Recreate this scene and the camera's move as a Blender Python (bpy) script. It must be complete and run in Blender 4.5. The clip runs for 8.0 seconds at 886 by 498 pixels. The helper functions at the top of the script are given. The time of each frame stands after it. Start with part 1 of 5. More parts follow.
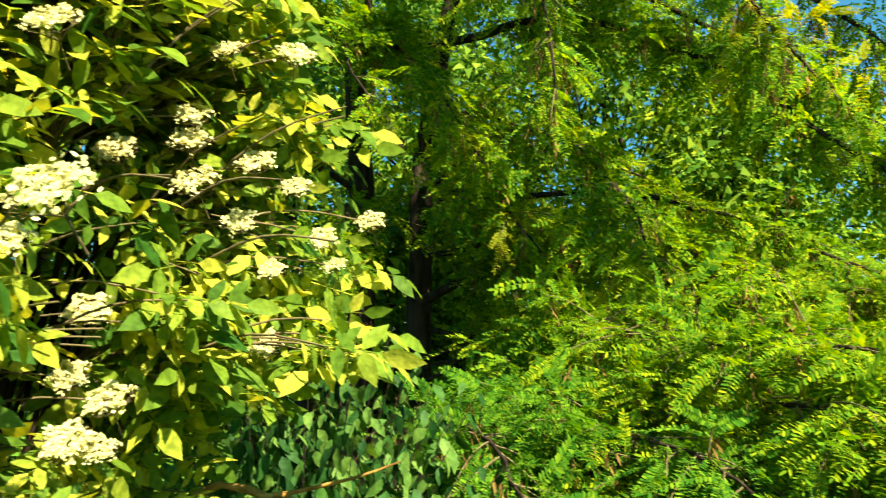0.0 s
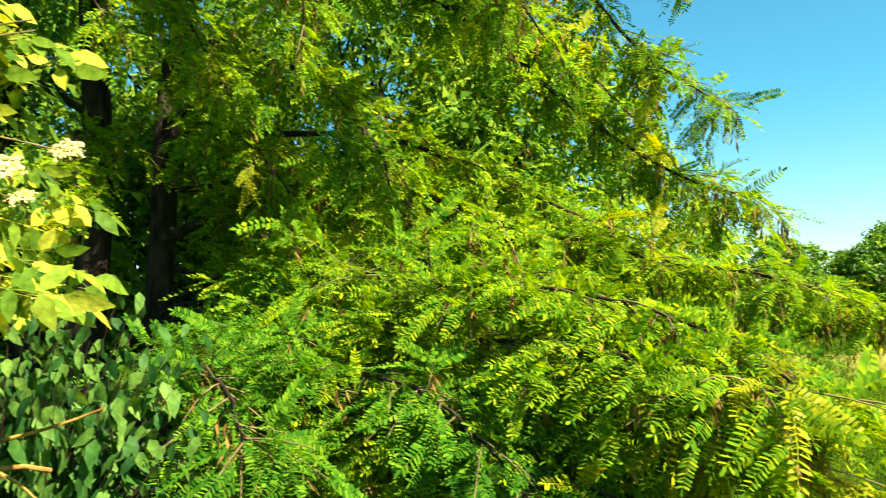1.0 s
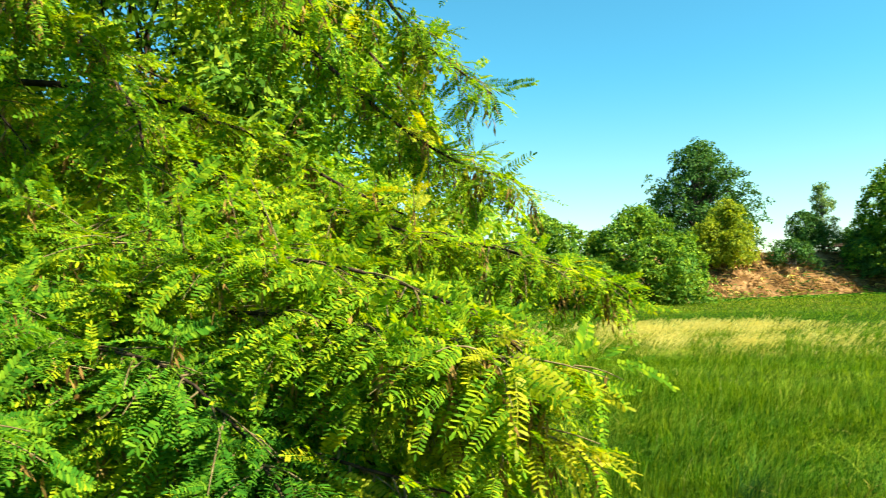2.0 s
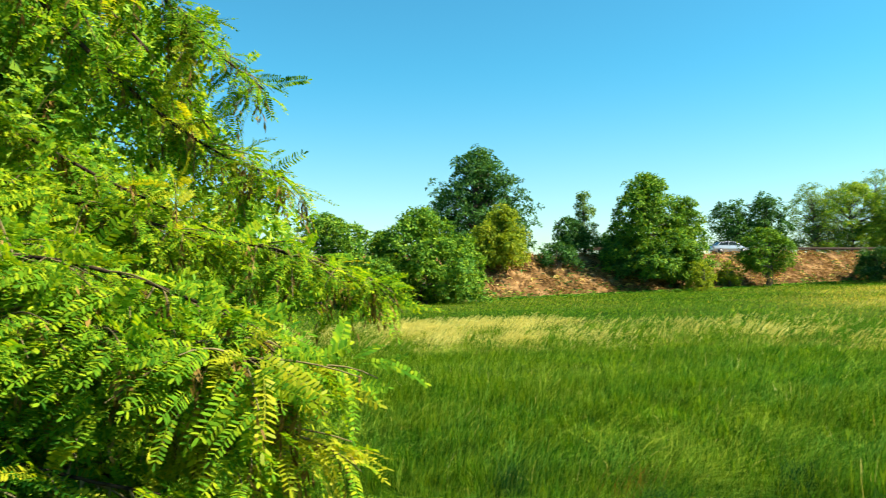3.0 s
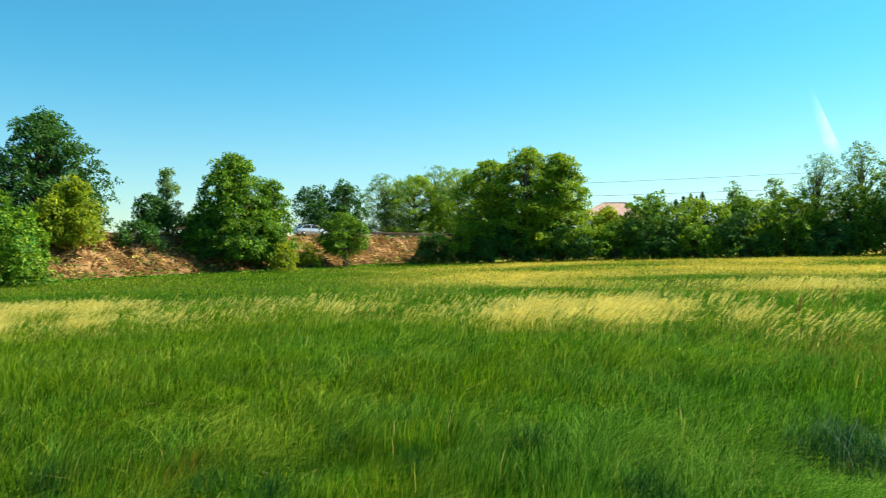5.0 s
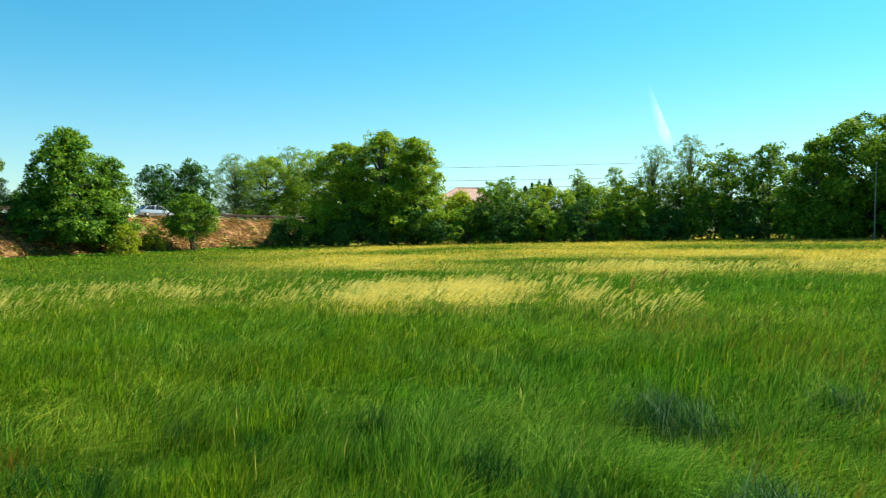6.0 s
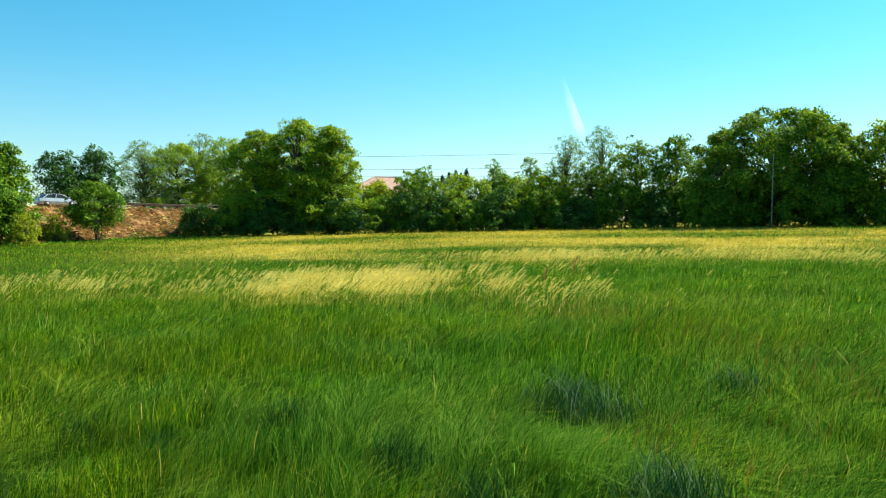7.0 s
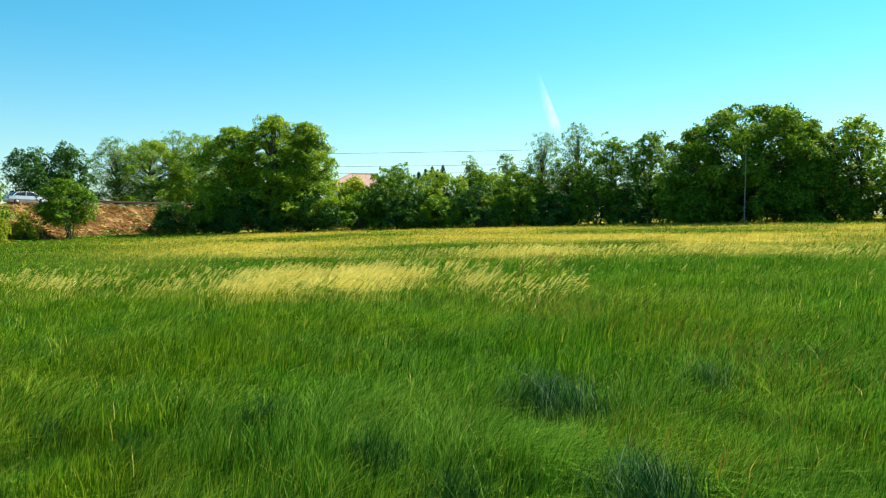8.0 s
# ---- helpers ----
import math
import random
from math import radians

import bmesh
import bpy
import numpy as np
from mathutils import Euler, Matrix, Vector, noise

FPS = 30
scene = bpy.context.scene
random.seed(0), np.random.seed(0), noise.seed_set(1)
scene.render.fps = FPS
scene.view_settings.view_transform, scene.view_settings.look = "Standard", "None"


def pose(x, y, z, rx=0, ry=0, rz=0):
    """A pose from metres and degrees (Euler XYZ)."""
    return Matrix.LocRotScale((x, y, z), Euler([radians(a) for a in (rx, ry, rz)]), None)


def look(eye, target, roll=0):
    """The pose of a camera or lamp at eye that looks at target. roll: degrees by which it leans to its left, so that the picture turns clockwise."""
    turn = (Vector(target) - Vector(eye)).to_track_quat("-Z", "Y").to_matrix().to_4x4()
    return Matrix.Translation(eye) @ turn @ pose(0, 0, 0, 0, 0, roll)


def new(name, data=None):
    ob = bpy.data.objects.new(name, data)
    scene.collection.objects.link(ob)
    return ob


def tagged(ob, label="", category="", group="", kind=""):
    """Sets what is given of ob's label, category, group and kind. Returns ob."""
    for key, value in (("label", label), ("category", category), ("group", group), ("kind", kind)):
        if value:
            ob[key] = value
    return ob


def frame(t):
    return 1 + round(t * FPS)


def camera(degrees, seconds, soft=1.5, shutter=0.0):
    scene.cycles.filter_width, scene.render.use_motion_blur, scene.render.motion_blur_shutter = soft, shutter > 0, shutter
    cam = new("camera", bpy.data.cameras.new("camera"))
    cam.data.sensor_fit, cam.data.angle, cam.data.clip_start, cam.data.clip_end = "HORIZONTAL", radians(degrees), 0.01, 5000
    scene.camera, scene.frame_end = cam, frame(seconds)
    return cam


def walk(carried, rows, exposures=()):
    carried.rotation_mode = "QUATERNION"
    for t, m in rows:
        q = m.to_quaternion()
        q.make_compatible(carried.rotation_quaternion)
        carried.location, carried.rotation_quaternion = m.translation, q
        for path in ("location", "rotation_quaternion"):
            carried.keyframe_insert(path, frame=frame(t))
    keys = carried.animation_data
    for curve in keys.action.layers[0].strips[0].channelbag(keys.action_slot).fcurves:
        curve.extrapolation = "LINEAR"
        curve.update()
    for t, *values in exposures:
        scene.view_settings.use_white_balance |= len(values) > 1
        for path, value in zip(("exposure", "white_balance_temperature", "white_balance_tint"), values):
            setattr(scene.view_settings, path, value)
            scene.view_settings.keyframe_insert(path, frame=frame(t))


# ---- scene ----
# camera: held at arm's length and turned about the body
ARM = 0.4
EYE = 1.65
PATH = [
    (0.0, 1.65, 9.50, 1.52), (0.5, -7.36, 6.98, 1.91), (1.0, -15.92, 4.51, 1.97), (1.5, -24.20, 2.87, 1.66),
    (3.0, -48.11, 1.56, 0.96), (3.5, -56.10, 1.38, 0.76), (4.0, -63.89, 0.95, 0.57), (4.5, -71.42, 0.43, 0.38),
    (5.0, -78.31, -0.16, 0.11), (6.5, -92.80, -1.86, -0.27), (7.0, -95.26, -2.16, -0.20), (7.5, -96.52, -2.29, -0.10),
    (8.0, -97.00, -2.40, 0.00),
]
cam = camera(60.18, 8.0, 1.1, 0.2)
walk(cam, [(t, pose(-ARM * math.sin(radians(yaw)), ARM * math.cos(radians(yaw)), EYE, 90 + pitch, roll, yaw))
           for t, yaw, pitch, roll in PATH],
     # the camera opens up and warms its picture under the trees, and closes down over the bright field
     [(0.0, 1.85, 7300, 10), (0.7, 1.93, 7300, 10), (1.5, 2.0, 7200, 10), (3.0, 1.66, 6600, 10), (3.6, 1.54, 6450, 10), (4.5, 1.43, 6450, 10),
      (5.5, 1.42, 6450, 10), (8.0, 1.42, 6500, 10)])

# ---- daylight: clear sky and one high sun ----
SUN_BEARING, SUN_HEIGHT = 146.0, 43.0
world = bpy.data.worlds.new("sky")
scene.world = world
world.use_nodes = True
wn, wl = world.node_tree.nodes, world.node_tree.links
sky = wn.new("ShaderNodeTexSky")
sky.sky_type = "NISHITA"
sky.sun_disc = False
sky.sun_elevation = radians(SUN_HEIGHT)
sky.sun_rotation = radians(SUN_BEARING)
sky.air_density, sky.dust_density, sky.ozone_density = 1.0, 0.25, 2.2
tone = wn.new("ShaderNodeMix")
tone.data_type, tone.blend_type = "RGBA", "MULTIPLY"
tone.inputs[0].default_value = 1.0
# haze: the blue deepens from the horizon upwards
up_co, up_z, haze = wn.new("ShaderNodeTexCoord"), wn.new("ShaderNodeSeparateXYZ"), wn.new("ShaderNodeValToRGB")
wl.new(up_co.outputs["Generated"], up_z.inputs[0])
wl.new(up_z.outputs["Z"], haze.inputs[0])
haze.color_ramp.interpolation = "EASE"
haze.color_ramp.elements[0].position, haze.color_ramp.elements[0].color = 0.0, (0.76, 0.97, 0.95, 1)
haze.color_ramp.elements[1].position, haze.color_ramp.elements[1].color = 0.27, (0.31, 1.0, 1.04, 1)
wl.new(haze.outputs[0], tone.inputs[7])
wl.new(sky.outputs[0], tone.inputs[6])
wl.new(tone.outputs[2], wn["Background"].inputs[0])
wn["Background"].inputs[1].default_value = 0.06
sun = new("sun", bpy.data.lights.new("sun", "SUN"))
sun.data.energy, sun.data.angle, sun.data.color = 5.0, radians(0.55), (1.0, 0.95, 0.82)
sb, sh = radians(SUN_BEARING), radians(SUN_HEIGHT)
sun.matrix_world = look((math.sin(sb) * math.cos(sh) * 60, math.cos(sb) * math.cos(sh) * 60, math.sin(sh) * 60), (0, 0, 0))
tagged(sun, kind="structure")


# ---- plan: bearings run clockwise from the +y axis, distances from where the walker stands ----
def spot(bearing, dist):
    return dist * math.sin(radians(bearing)), dist * math.cos(radians(bearing))


ROAD_AT = np.array((71.6, 42.0))      # a point of the guard rail
ROAD_ALONG = np.array((0.946, -0.3245))
ROAD_SIDE = np.array((-0.3245, -0.946))   # towards the field
ROAD_Z = 3.0


def waves(x, y, size, seed=0.0):
    """Smooth rolling values between about -1 and 1."""
    x, y = np.asarray(x) / size, np.asarray(y) / size
    return (np.sin(x * 1.7 + 1.3 * np.sin(y * 1.1 + seed) + seed * 2.1) + np.sin(y * 2.1 + 1.1 * np.sin(x * 1.3 - seed) + seed)
            + 0.6 * np.sin(x * 3.7 - y * 2.9 + seed * 3.3)) / 2.6


def gold(x, y):
    """How dry the meadow is, 0 green to 1 golden: feathery pale drifts across the middle and a dry far part."""
    r, b = np.hypot(x, y), np.degrees(np.arctan2(x, y))
    near = np.interp(b, (30, 48, 58, 66, 76, 84, 99, 107), (17.5, 18.0, 18.5, 16.5, 15.6, 15.2, 13.4, 13.6)) + 1.3 * waves(x, y, 2.4, 2.2) + 0.5 * waves(x, y, 0.8, 1.2)
    band = np.clip((r - near) / 1.6, 0, 1) * np.clip(1 - (r - near - 2.6) / np.interp(b, (54, 62, 86), (14, 10, 8)), 0, 1)
    wisps = np.clip(0.36 + 0.8 * waves(x, y, 2.8, 0.6) + 0.75 * waves(x, y, 0.8, 3) + 0.5 * waves(x, y, 0.3, 1), 0, 1)
    drift = band * wisps * np.interp(b, (15, 40, 46, 56, 60, 78, 82, 100, 105.5, 107.5), (0.4, 0.75, 1.35, 1.3, 0.45, 0.5, 0.95, 1.1, 0.9, 0.03))
    far = np.clip((r - 25 - 2 * waves(x, y, 3, 2.9)) / np.interp(b, (60, 90), (30, 8)), 0, 1) * np.clip((b - 68) / 16, 0.12, 1) * np.clip(0.62 + 0.9 * waves(x, y, 8, 5.1) + 0.3 * waves(x, y, 2.5, 1.1), 0, 1)
    # one lush green lens and a green strip before the row
    lens = np.exp(-((b - 110) / 3.6) ** 4 - ((r - 37) / 6.5) ** 4)
    return np.clip(drift + far, 0, 1) * (1 - 0.95 * lens)


def ground(x, y):
    y = np.asarray(y, float)
    x = np.asarray(x, float)
    fall = -0.0255 * np.clip(y, -80, 80)
    return fall + 0.05 * waves(x, y, 3.0, 1.7) * np.clip(np.hypot(x, y) / 6, 0, 1)


def bank(x, y):
    """Height of the road embankment, far below the ground where there is none."""
    dx, dy = np.asarray(x, float) - ROAD_AT[0], np.asarray(y, float) - ROAD_AT[1]
    p = dx * ROAD_SIDE[0] + dy * ROAD_SIDE[1]
    g = ground(x, y) - 0.25
    up = np.interp(p, (-17, -10, -9, 0.9, 1.6, 7.0, 7.6), (0, 0.97, 1, 1, 0.95, 0.06, 0))
    return g + (ROAD_Z - g) * up


def surface(x, y):
    return float(np.maximum(ground(x, y), bank(x, y)))


# ---- materials ----
def material(name):
    m = bpy.data.materials.new(name)
    m.use_nodes = True
    return m, m.node_tree.nodes, m.node_tree.links, m.node_tree.nodes["Principled BSDF"]


def ramp(nodes, stops):
    r = nodes.new("ShaderNodeValToRGB")
    while len(r.color_ramp.elements) < len(stops):
        r.color_ramp.elements.new(0.5)
    for e, (p, c) in zip(r.color_ramp.elements, stops):
        e.position, e.color = p, (*c, 1)
    return r


def noise_of(nodes, links, scale, detail=3.0, source="Object"):
    co = nodes.new("ShaderNodeTexCoord")
    n = nodes.new("ShaderNodeTexNoise")
    n.inputs["Scale"].default_value, n.inputs["Detail"].default_value = scale, detail
    links.new(co.outputs[source], n.inputs["Vector"])
    return n.outputs["Fac"]


def math_node(nodes, links, kind, a, b):
    m = nodes.new("ShaderNodeMath")
    m.operation = kind
    for i, v in enumerate((a, b)):
        if isinstance(v, (int, float)):
            m.inputs[i].default_value = v
        else:
            links.new(v, m.inputs[i])
    return m.outputs[0]


def foliage(name, dark, mid, light, glow=0.45, patch=0.8, rough=0.6, through_tint=(1.5, 1.3, 0.5), spread=0.5, gloss=0.08, grain=0.0):
    """Leaves: colour varies leaf by leaf and patch by patch, and light shines through them."""
    m, n, l, p = material(name)
    geo, info = n.new("ShaderNodeNewGeometry"), n.new("ShaderNodeObjectInfo")
    leaf = math_node(n, l, "FRACT", math_node(n, l, "ADD", geo.outputs["Random Per Island"], info.outputs["Random"]), 0.0)
    mix = math_node(n, l, "ADD", math_node(n, l, "MULTIPLY", leaf, spread),
                    math_node(n, l, "MULTIPLY", noise_of(n, l, patch), 1.0 - spread))
    col = ramp(n, ((0.18, dark), (0.48, mid), (0.8, light)))
    l.new(mix, col.inputs[0])
    if grain:
        # veins and blemishes within a leaf
        fleck, plain = ramp(n, ((0.32, (0.55, 0.6, 0.5)), (0.62, (1.1, 1.08, 1.0)))), col
        l.new(noise_of(n, l, grain, 4.0), fleck.inputs[0])
        col = n.new("ShaderNodeVectorMath")
        col.operation = "MULTIPLY"
        l.new(plain.outputs[0], col.inputs[0])
        l.new(fleck.outputs[0], col.inputs[1])
        bp = n.new("ShaderNodeBump")
        bp.inputs["Strength"].default_value, bp.inputs["Distance"].default_value = 0.5, 0.004
        l.new(noise_of(n, l, grain * 1.6, 2.0), bp.inputs["Height"])
        l.new(bp.outputs[0], p.inputs["Normal"])
    l.new(col.outputs[0], p.inputs["Base Color"])
    p.inputs["Roughness"].default_value = rough
    p.inputs["Specular IOR Level"].default_value = gloss
    tint = n.new("ShaderNodeMix")
    tint.data_type, tint.blend_type = "RGBA", "MULTIPLY"
    tint.inputs[0].default_value = 1.0
    tint.inputs[7].default_value = (*through_tint, 1)
    l.new(col.outputs[0], tint.inputs[6])
    tr = n.new("ShaderNodeBsdfTranslucent")
    l.new(tint.outputs[2], tr.inputs[0])
    both = n.new("ShaderNodeMixShader")
    both.inputs[0].default_value = glow
    l.new(p.outputs[0], both.inputs[1])
    l.new(tr.outputs[0], both.inputs[2])
    l.new(both.outputs[0], n["Material Output"].inputs[0])
    return m


def solid(name, stops, scale=6.0, rough=0.85, bump=0.3, metal=0.0, stretch=(1, 1, 1), detail=6.0):
    """A matt surface mottled by noise, with fine relief."""
    m, n, l, p = material(name)
    co, mp, ns = n.new("ShaderNodeTexCoord"), n.new("ShaderNodeMapping"), n.new("ShaderNodeTexNoise")
    mp.inputs["Scale"].default_value = stretch
    ns.inputs["Scale"].default_value, ns.inputs["Detail"].default_value = scale, detail
    l.new(co.outputs["Object"], mp.inputs[0])
    l.new(mp.outputs[0], ns.inputs["Vector"])
    col = ramp(n, stops)
    l.new(ns.outputs["Fac"], col.inputs[0])
    l.new(col.outputs[0], p.inputs["Base Color"])
    p.inputs["Roughness"].default_value, p.inputs["Metallic"].default_value = rough, metal
    p.inputs["Specular IOR Level"].default_value = 0.5 if rough < 0.6 else 0.05
    if bump:
        b = n.new("ShaderNodeBump")
        b.inputs["Strength"].default_value, b.inputs["Distance"].default_value = bump, 0.02
        l.new(ns.outputs["Fac"], b.inputs["Height"])
        l.new(b.outputs[0], p.inputs["Normal"])
    return m


LEAF_LOCUST = foliage("locust_leaves", (0.02, 0.105, 0.012), (0.12, 0.255, 0.014), (0.41, 0.45, 0.016), 0.46, 1.1, 0.5, (1.4, 1.3, 0.35), 0.42, 0.0)
# darker copy of the locust leaves, shade of the low boughs in its colour
LEAF_LOCUST_SHADED = foliage("shaded_locust_leaves", (0.015, 0.08, 0.01), (0.045, 0.155, 0.012), (0.17, 0.3, 0.018), 0.4, 1.1, 0.5, (1.4, 1.35, 0.4), 0.45, 0.0)
LEAF_ELDER = foliage("elder_leaves", (0.035, 0.115, 0.014), (0.19, 0.3, 0.03), (0.6, 0.57, 0.07), 0.44, 2.2, 0.5, (1.45, 1.3, 0.5), 0.6, 0.06, 55.0)
LEAF_DOGWOOD = foliage("dogwood_leaves", (0.012, 0.055, 0.012), (0.04, 0.13, 0.024), (0.15, 0.27, 0.05), 0.35, 3.0, 0.5, (1.3, 1.3, 0.5), 0.65, 0.08, 45.0)
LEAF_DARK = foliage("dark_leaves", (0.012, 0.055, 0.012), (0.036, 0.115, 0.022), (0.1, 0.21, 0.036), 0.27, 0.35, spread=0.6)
LEAF_MID = foliage("green_leaves", (0.02, 0.08, 0.008), (0.075, 0.19, 0.016), (0.23, 0.35, 0.026), 0.3, 0.35, spread=0.6)
LEAF_FRESH = foliage("fresh_leaves", (0.036, 0.12, 0.01), (0.13, 0.27, 0.02), (0.36, 0.45, 0.03), 0.38, 0.35, spread=0.6)
LEAF_YELLOW = foliage("yellowish_leaves", (0.065, 0.13, 0.01), (0.19, 0.27, 0.018), (0.36, 0.4, 0.03), 0.44, 0.35)
LEAF_GREY = foliage("pale_leaves", (0.06, 0.13, 0.04), (0.12, 0.22, 0.07), (0.2, 0.3, 0.1), 0.4, 0.4)
LEAF_CONIFER = foliage("conifer_needles", (0.01, 0.03, 0.012), (0.018, 0.05, 0.02), (0.03, 0.07, 0.03), 0.1, 0.5)
LEAF_YOUNG = foliage("young_locust_leaves", (0.14, 0.21, 0.01), (0.31, 0.34, 0.012), (0.48, 0.44, 0.015), 0.5, 1.5, 0.5, (1.4, 1.2, 0.4), 0.45, 0.1)
PODS = foliage("withered_pods", (0.08, 0.045, 0.012), (0.18, 0.105, 0.025), (0.3, 0.2, 0.05), 0.25, 4.0, 0.7, (1.2, 1.0, 0.7))
GRASS = foliage("field_grass", (0.006, 0.038, 0.004), (0.038, 0.14, 0.01), (0.21, 0.375, 0.042), 0.26, 0.5, 0.7, (1.05, 1.3, 0.4), 0.74, 0.0)
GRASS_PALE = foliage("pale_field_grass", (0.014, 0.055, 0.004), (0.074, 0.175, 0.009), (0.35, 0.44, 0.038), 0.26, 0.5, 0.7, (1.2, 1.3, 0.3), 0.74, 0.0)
STRAW = foliage("dry_grass", (0.5, 0.4, 0.07), (0.76, 0.63, 0.15), (0.9, 0.8, 0.3), 0.45, 0.5, 0.7, (1.1, 1.05, 0.8), 0.5, 0.0)
RIPE = foliage("ripening_grass", (0.2, 0.2, 0.02), (0.44, 0.37, 0.05), (0.68, 0.55, 0.11), 0.5, 0.3, 0.7, (1.15, 1.05, 0.6), 0.5, 0.0)
RUST = foliage("brown_weeds", (0.08, 0.045, 0.013), (0.22, 0.12, 0.036), (0.4, 0.25, 0.085), 0.25, 0.7, 0.8, (1.1, 1.0, 0.8))
PETAL = foliage("elder_petals", (0.56, 0.51, 0.17), (0.7, 0.65, 0.27), (0.8, 0.76, 0.42), 0.3, 9.0, 0.6, (1.05, 1.03, 0.9))
BARK = solid("bark", ((0.3, (0.01, 0.007, 0.005)), (0.7, (0.055, 0.038, 0.024))), 14.0, 0.95, 0.9, 0.0, (1, 1, 0.25))
BARK_FAR = solid("grey_bark", ((0.3, (0.05, 0.04, 0.03)), (0.7, (0.14, 0.12, 0.09))), 3.0, 0.95, 0.5, 0.0, (1, 1, 0.3))
DEADWOOD = solid("dead_wood", ((0.3, (0.13, 0.06, 0.015)), (0.7, (0.46, 0.25, 0.06))), 22.0, 0.9, 0.6)
TWIG = solid("twig_bark", ((0.3, (0.09, 0.065, 0.03)), (0.7, (0.2, 0.16, 0.07))), 30.0, 0.85, 0.3)


def field_material():
    m, n, l, p = material("field_soil")
    big, small = noise_of(n, l, 0.09, 5.0), noise_of(n, l, 3.5, 8.0)
    a = ramp(n, ((0.35, (0.02, 0.06, 0.006)), (0.55, (0.035, 0.09, 0.008)), (0.72, (0.09, 0.1, 0.02))))
    b = ramp(n, ((0.3, (0.35, 0.35, 0.35)), (0.7, (1, 1, 1))))
    l.new(big, a.inputs[0])
    l.new(small, b.inputs[0])
    mx = n.new("ShaderNodeMix")
    mx.data_type, mx.blend_type = "RGBA", "MULTIPLY"
    mx.inputs[0].default_value = 1.0
    l.new(a.outputs[0], mx.inputs[6])
    l.new(b.outputs[0], mx.inputs[7])
    dry, dead = n.new("ShaderNodeAttribute"), n.new("ShaderNodeMix")
    dry.attribute_name = "dry"
    dead.data_type = "RGBA"
    thatch = ramp(n, ((0.35, (0.16, 0.14, 0.02)), (0.65, (0.42, 0.34, 0.07))))
    l.new(noise_of(n, l, 1.2, 6.0), thatch.inputs[0])
    l.new(math_node(n, l, "MULTIPLY", dry.outputs["Fac"], 0.85), dead.inputs[0])
    l.new(mx.outputs[2], dead.inputs[6])
    l.new(thatch.outputs[0], dead.inputs[7])
    l.new(dead.outputs[2], p.inputs["Base Color"])
    p.inputs["Roughness"].default_value = 1.0
    p.inputs["Specular IOR Level"].default_value = 0.0
    bp = n.new("ShaderNodeBump")
    bp.inputs["Strength"].default_value, bp.inputs["Distance"].default_value = 0.8, 0.1
    l.new(small, bp.inputs["Height"])
    l.new(bp.outputs[0], p.inputs["Normal"])
    return m


SOIL = field_material()
BANK_EARTH = solid("bank_earth", ((0.3, (0.05, 0.028, 0.01)), (0.5, (0.15, 0.08, 0.03)), (0.7, (0.34, 0.2, 0.085))), 0.9, 0.95, 0.8)
ASPHALT = solid("asphalt", ((0.3, (0.04, 0.04, 0.042)), (0.7, (0.065, 0.064, 0.062))), 5.0, 0.9, 0.3)
STEEL = solid("galvanised_steel", ((0.3, (0.2, 0.19, 0.17)), (0.7, (0.32, 0.31, 0.29))), 4.0, 0.6, 0.1, 0.6)
RAIL = solid("rusty_steel", ((0.3, (0.025, 0.018, 0.012)), (0.7, (0.06, 0.042, 0.03))), 4.0, 0.85, 0.1, 0.1)
POLE_GREY = solid("weathered_pole", ((0.3, (0.16, 0.16, 0.15)), (0.7, (0.28, 0.28, 0.27))), 3.0, 0.8, 0.2)
ROOF_TILE = solid("faded_roof_tiles", ((0.3, (0.36, 0.22, 0.17)), (0.7, (0.46, 0.32, 0.26))), 2.0, 0.9, 0.4)
RENDERED = solid("pale_render", ((0.3, (0.62, 0.56, 0.46)), (0.7, (0.72, 0.67, 0.58))), 2.0, 0.9, 0.2)
CAR_PAINT = solid("silver_paint", ((0.3, (0.55, 0.57, 0.58)), (0.7, (0.62, 0.64, 0.65))), 1.0, 0.25, 0.0, 0.35)
CAR_GLASS = solid("tinted_glass", ((0.3, (0.02, 0.03, 0.035)), (0.7, (0.03, 0.04, 0.045))), 1.0, 0.08, 0.0)
RUBBER = solid("tyre_rubber", ((0.3, (0.018, 0.018, 0.018)), (0.7, (0.03, 0.03, 0.03))), 8.0, 0.9, 0.1)
LAMP_RED = solid("red_lamp", ((0.3, (0.35, 0.02, 0.02)), (0.7, (0.4, 0.03, 0.02))), 3.0, 0.3, 0.0)
CABLE = solid("cable", ((0.3, (0.05, 0.05, 0.05)), (0.7, (0.08, 0.08, 0.08))), 3.0, 0.7, 0.0)


# ---- mesh helpers ----
def mesh_of(name, verts, faces):
    """A mesh from arrays: verts n x 3, faces m x k."""
    me = bpy.data.meshes.new(name)
    verts, faces = np.asarray(verts, np.float32), np.asarray(faces, np.int32)
    me.vertices.add(len(verts))
    me.vertices.foreach_set("co", verts.ravel())
    me.loops.add(faces.size)
    me.loops.foreach_set("vertex_index", faces.ravel())
    me.polygons.add(len(faces))
    me.polygons.foreach_set("loop_start", np.arange(0, faces.size, faces.shape[1], dtype=np.int32))
    me.update(calc_edges=True)
    return me


def part(name, me, mat, parent=None, label=""):
    """Links a mesh (or a bmesh) as one object under its thing."""
    if isinstance(me, bmesh.types.BMesh):
        bm, me = me, bpy.data.meshes.new(name)
        bm.to_mesh(me)
        bm.free()
    if mat and not me.materials:
        me.materials.append(mat)
    ob = new(name, me)
    ob.parent = parent
    return tagged(ob, label)


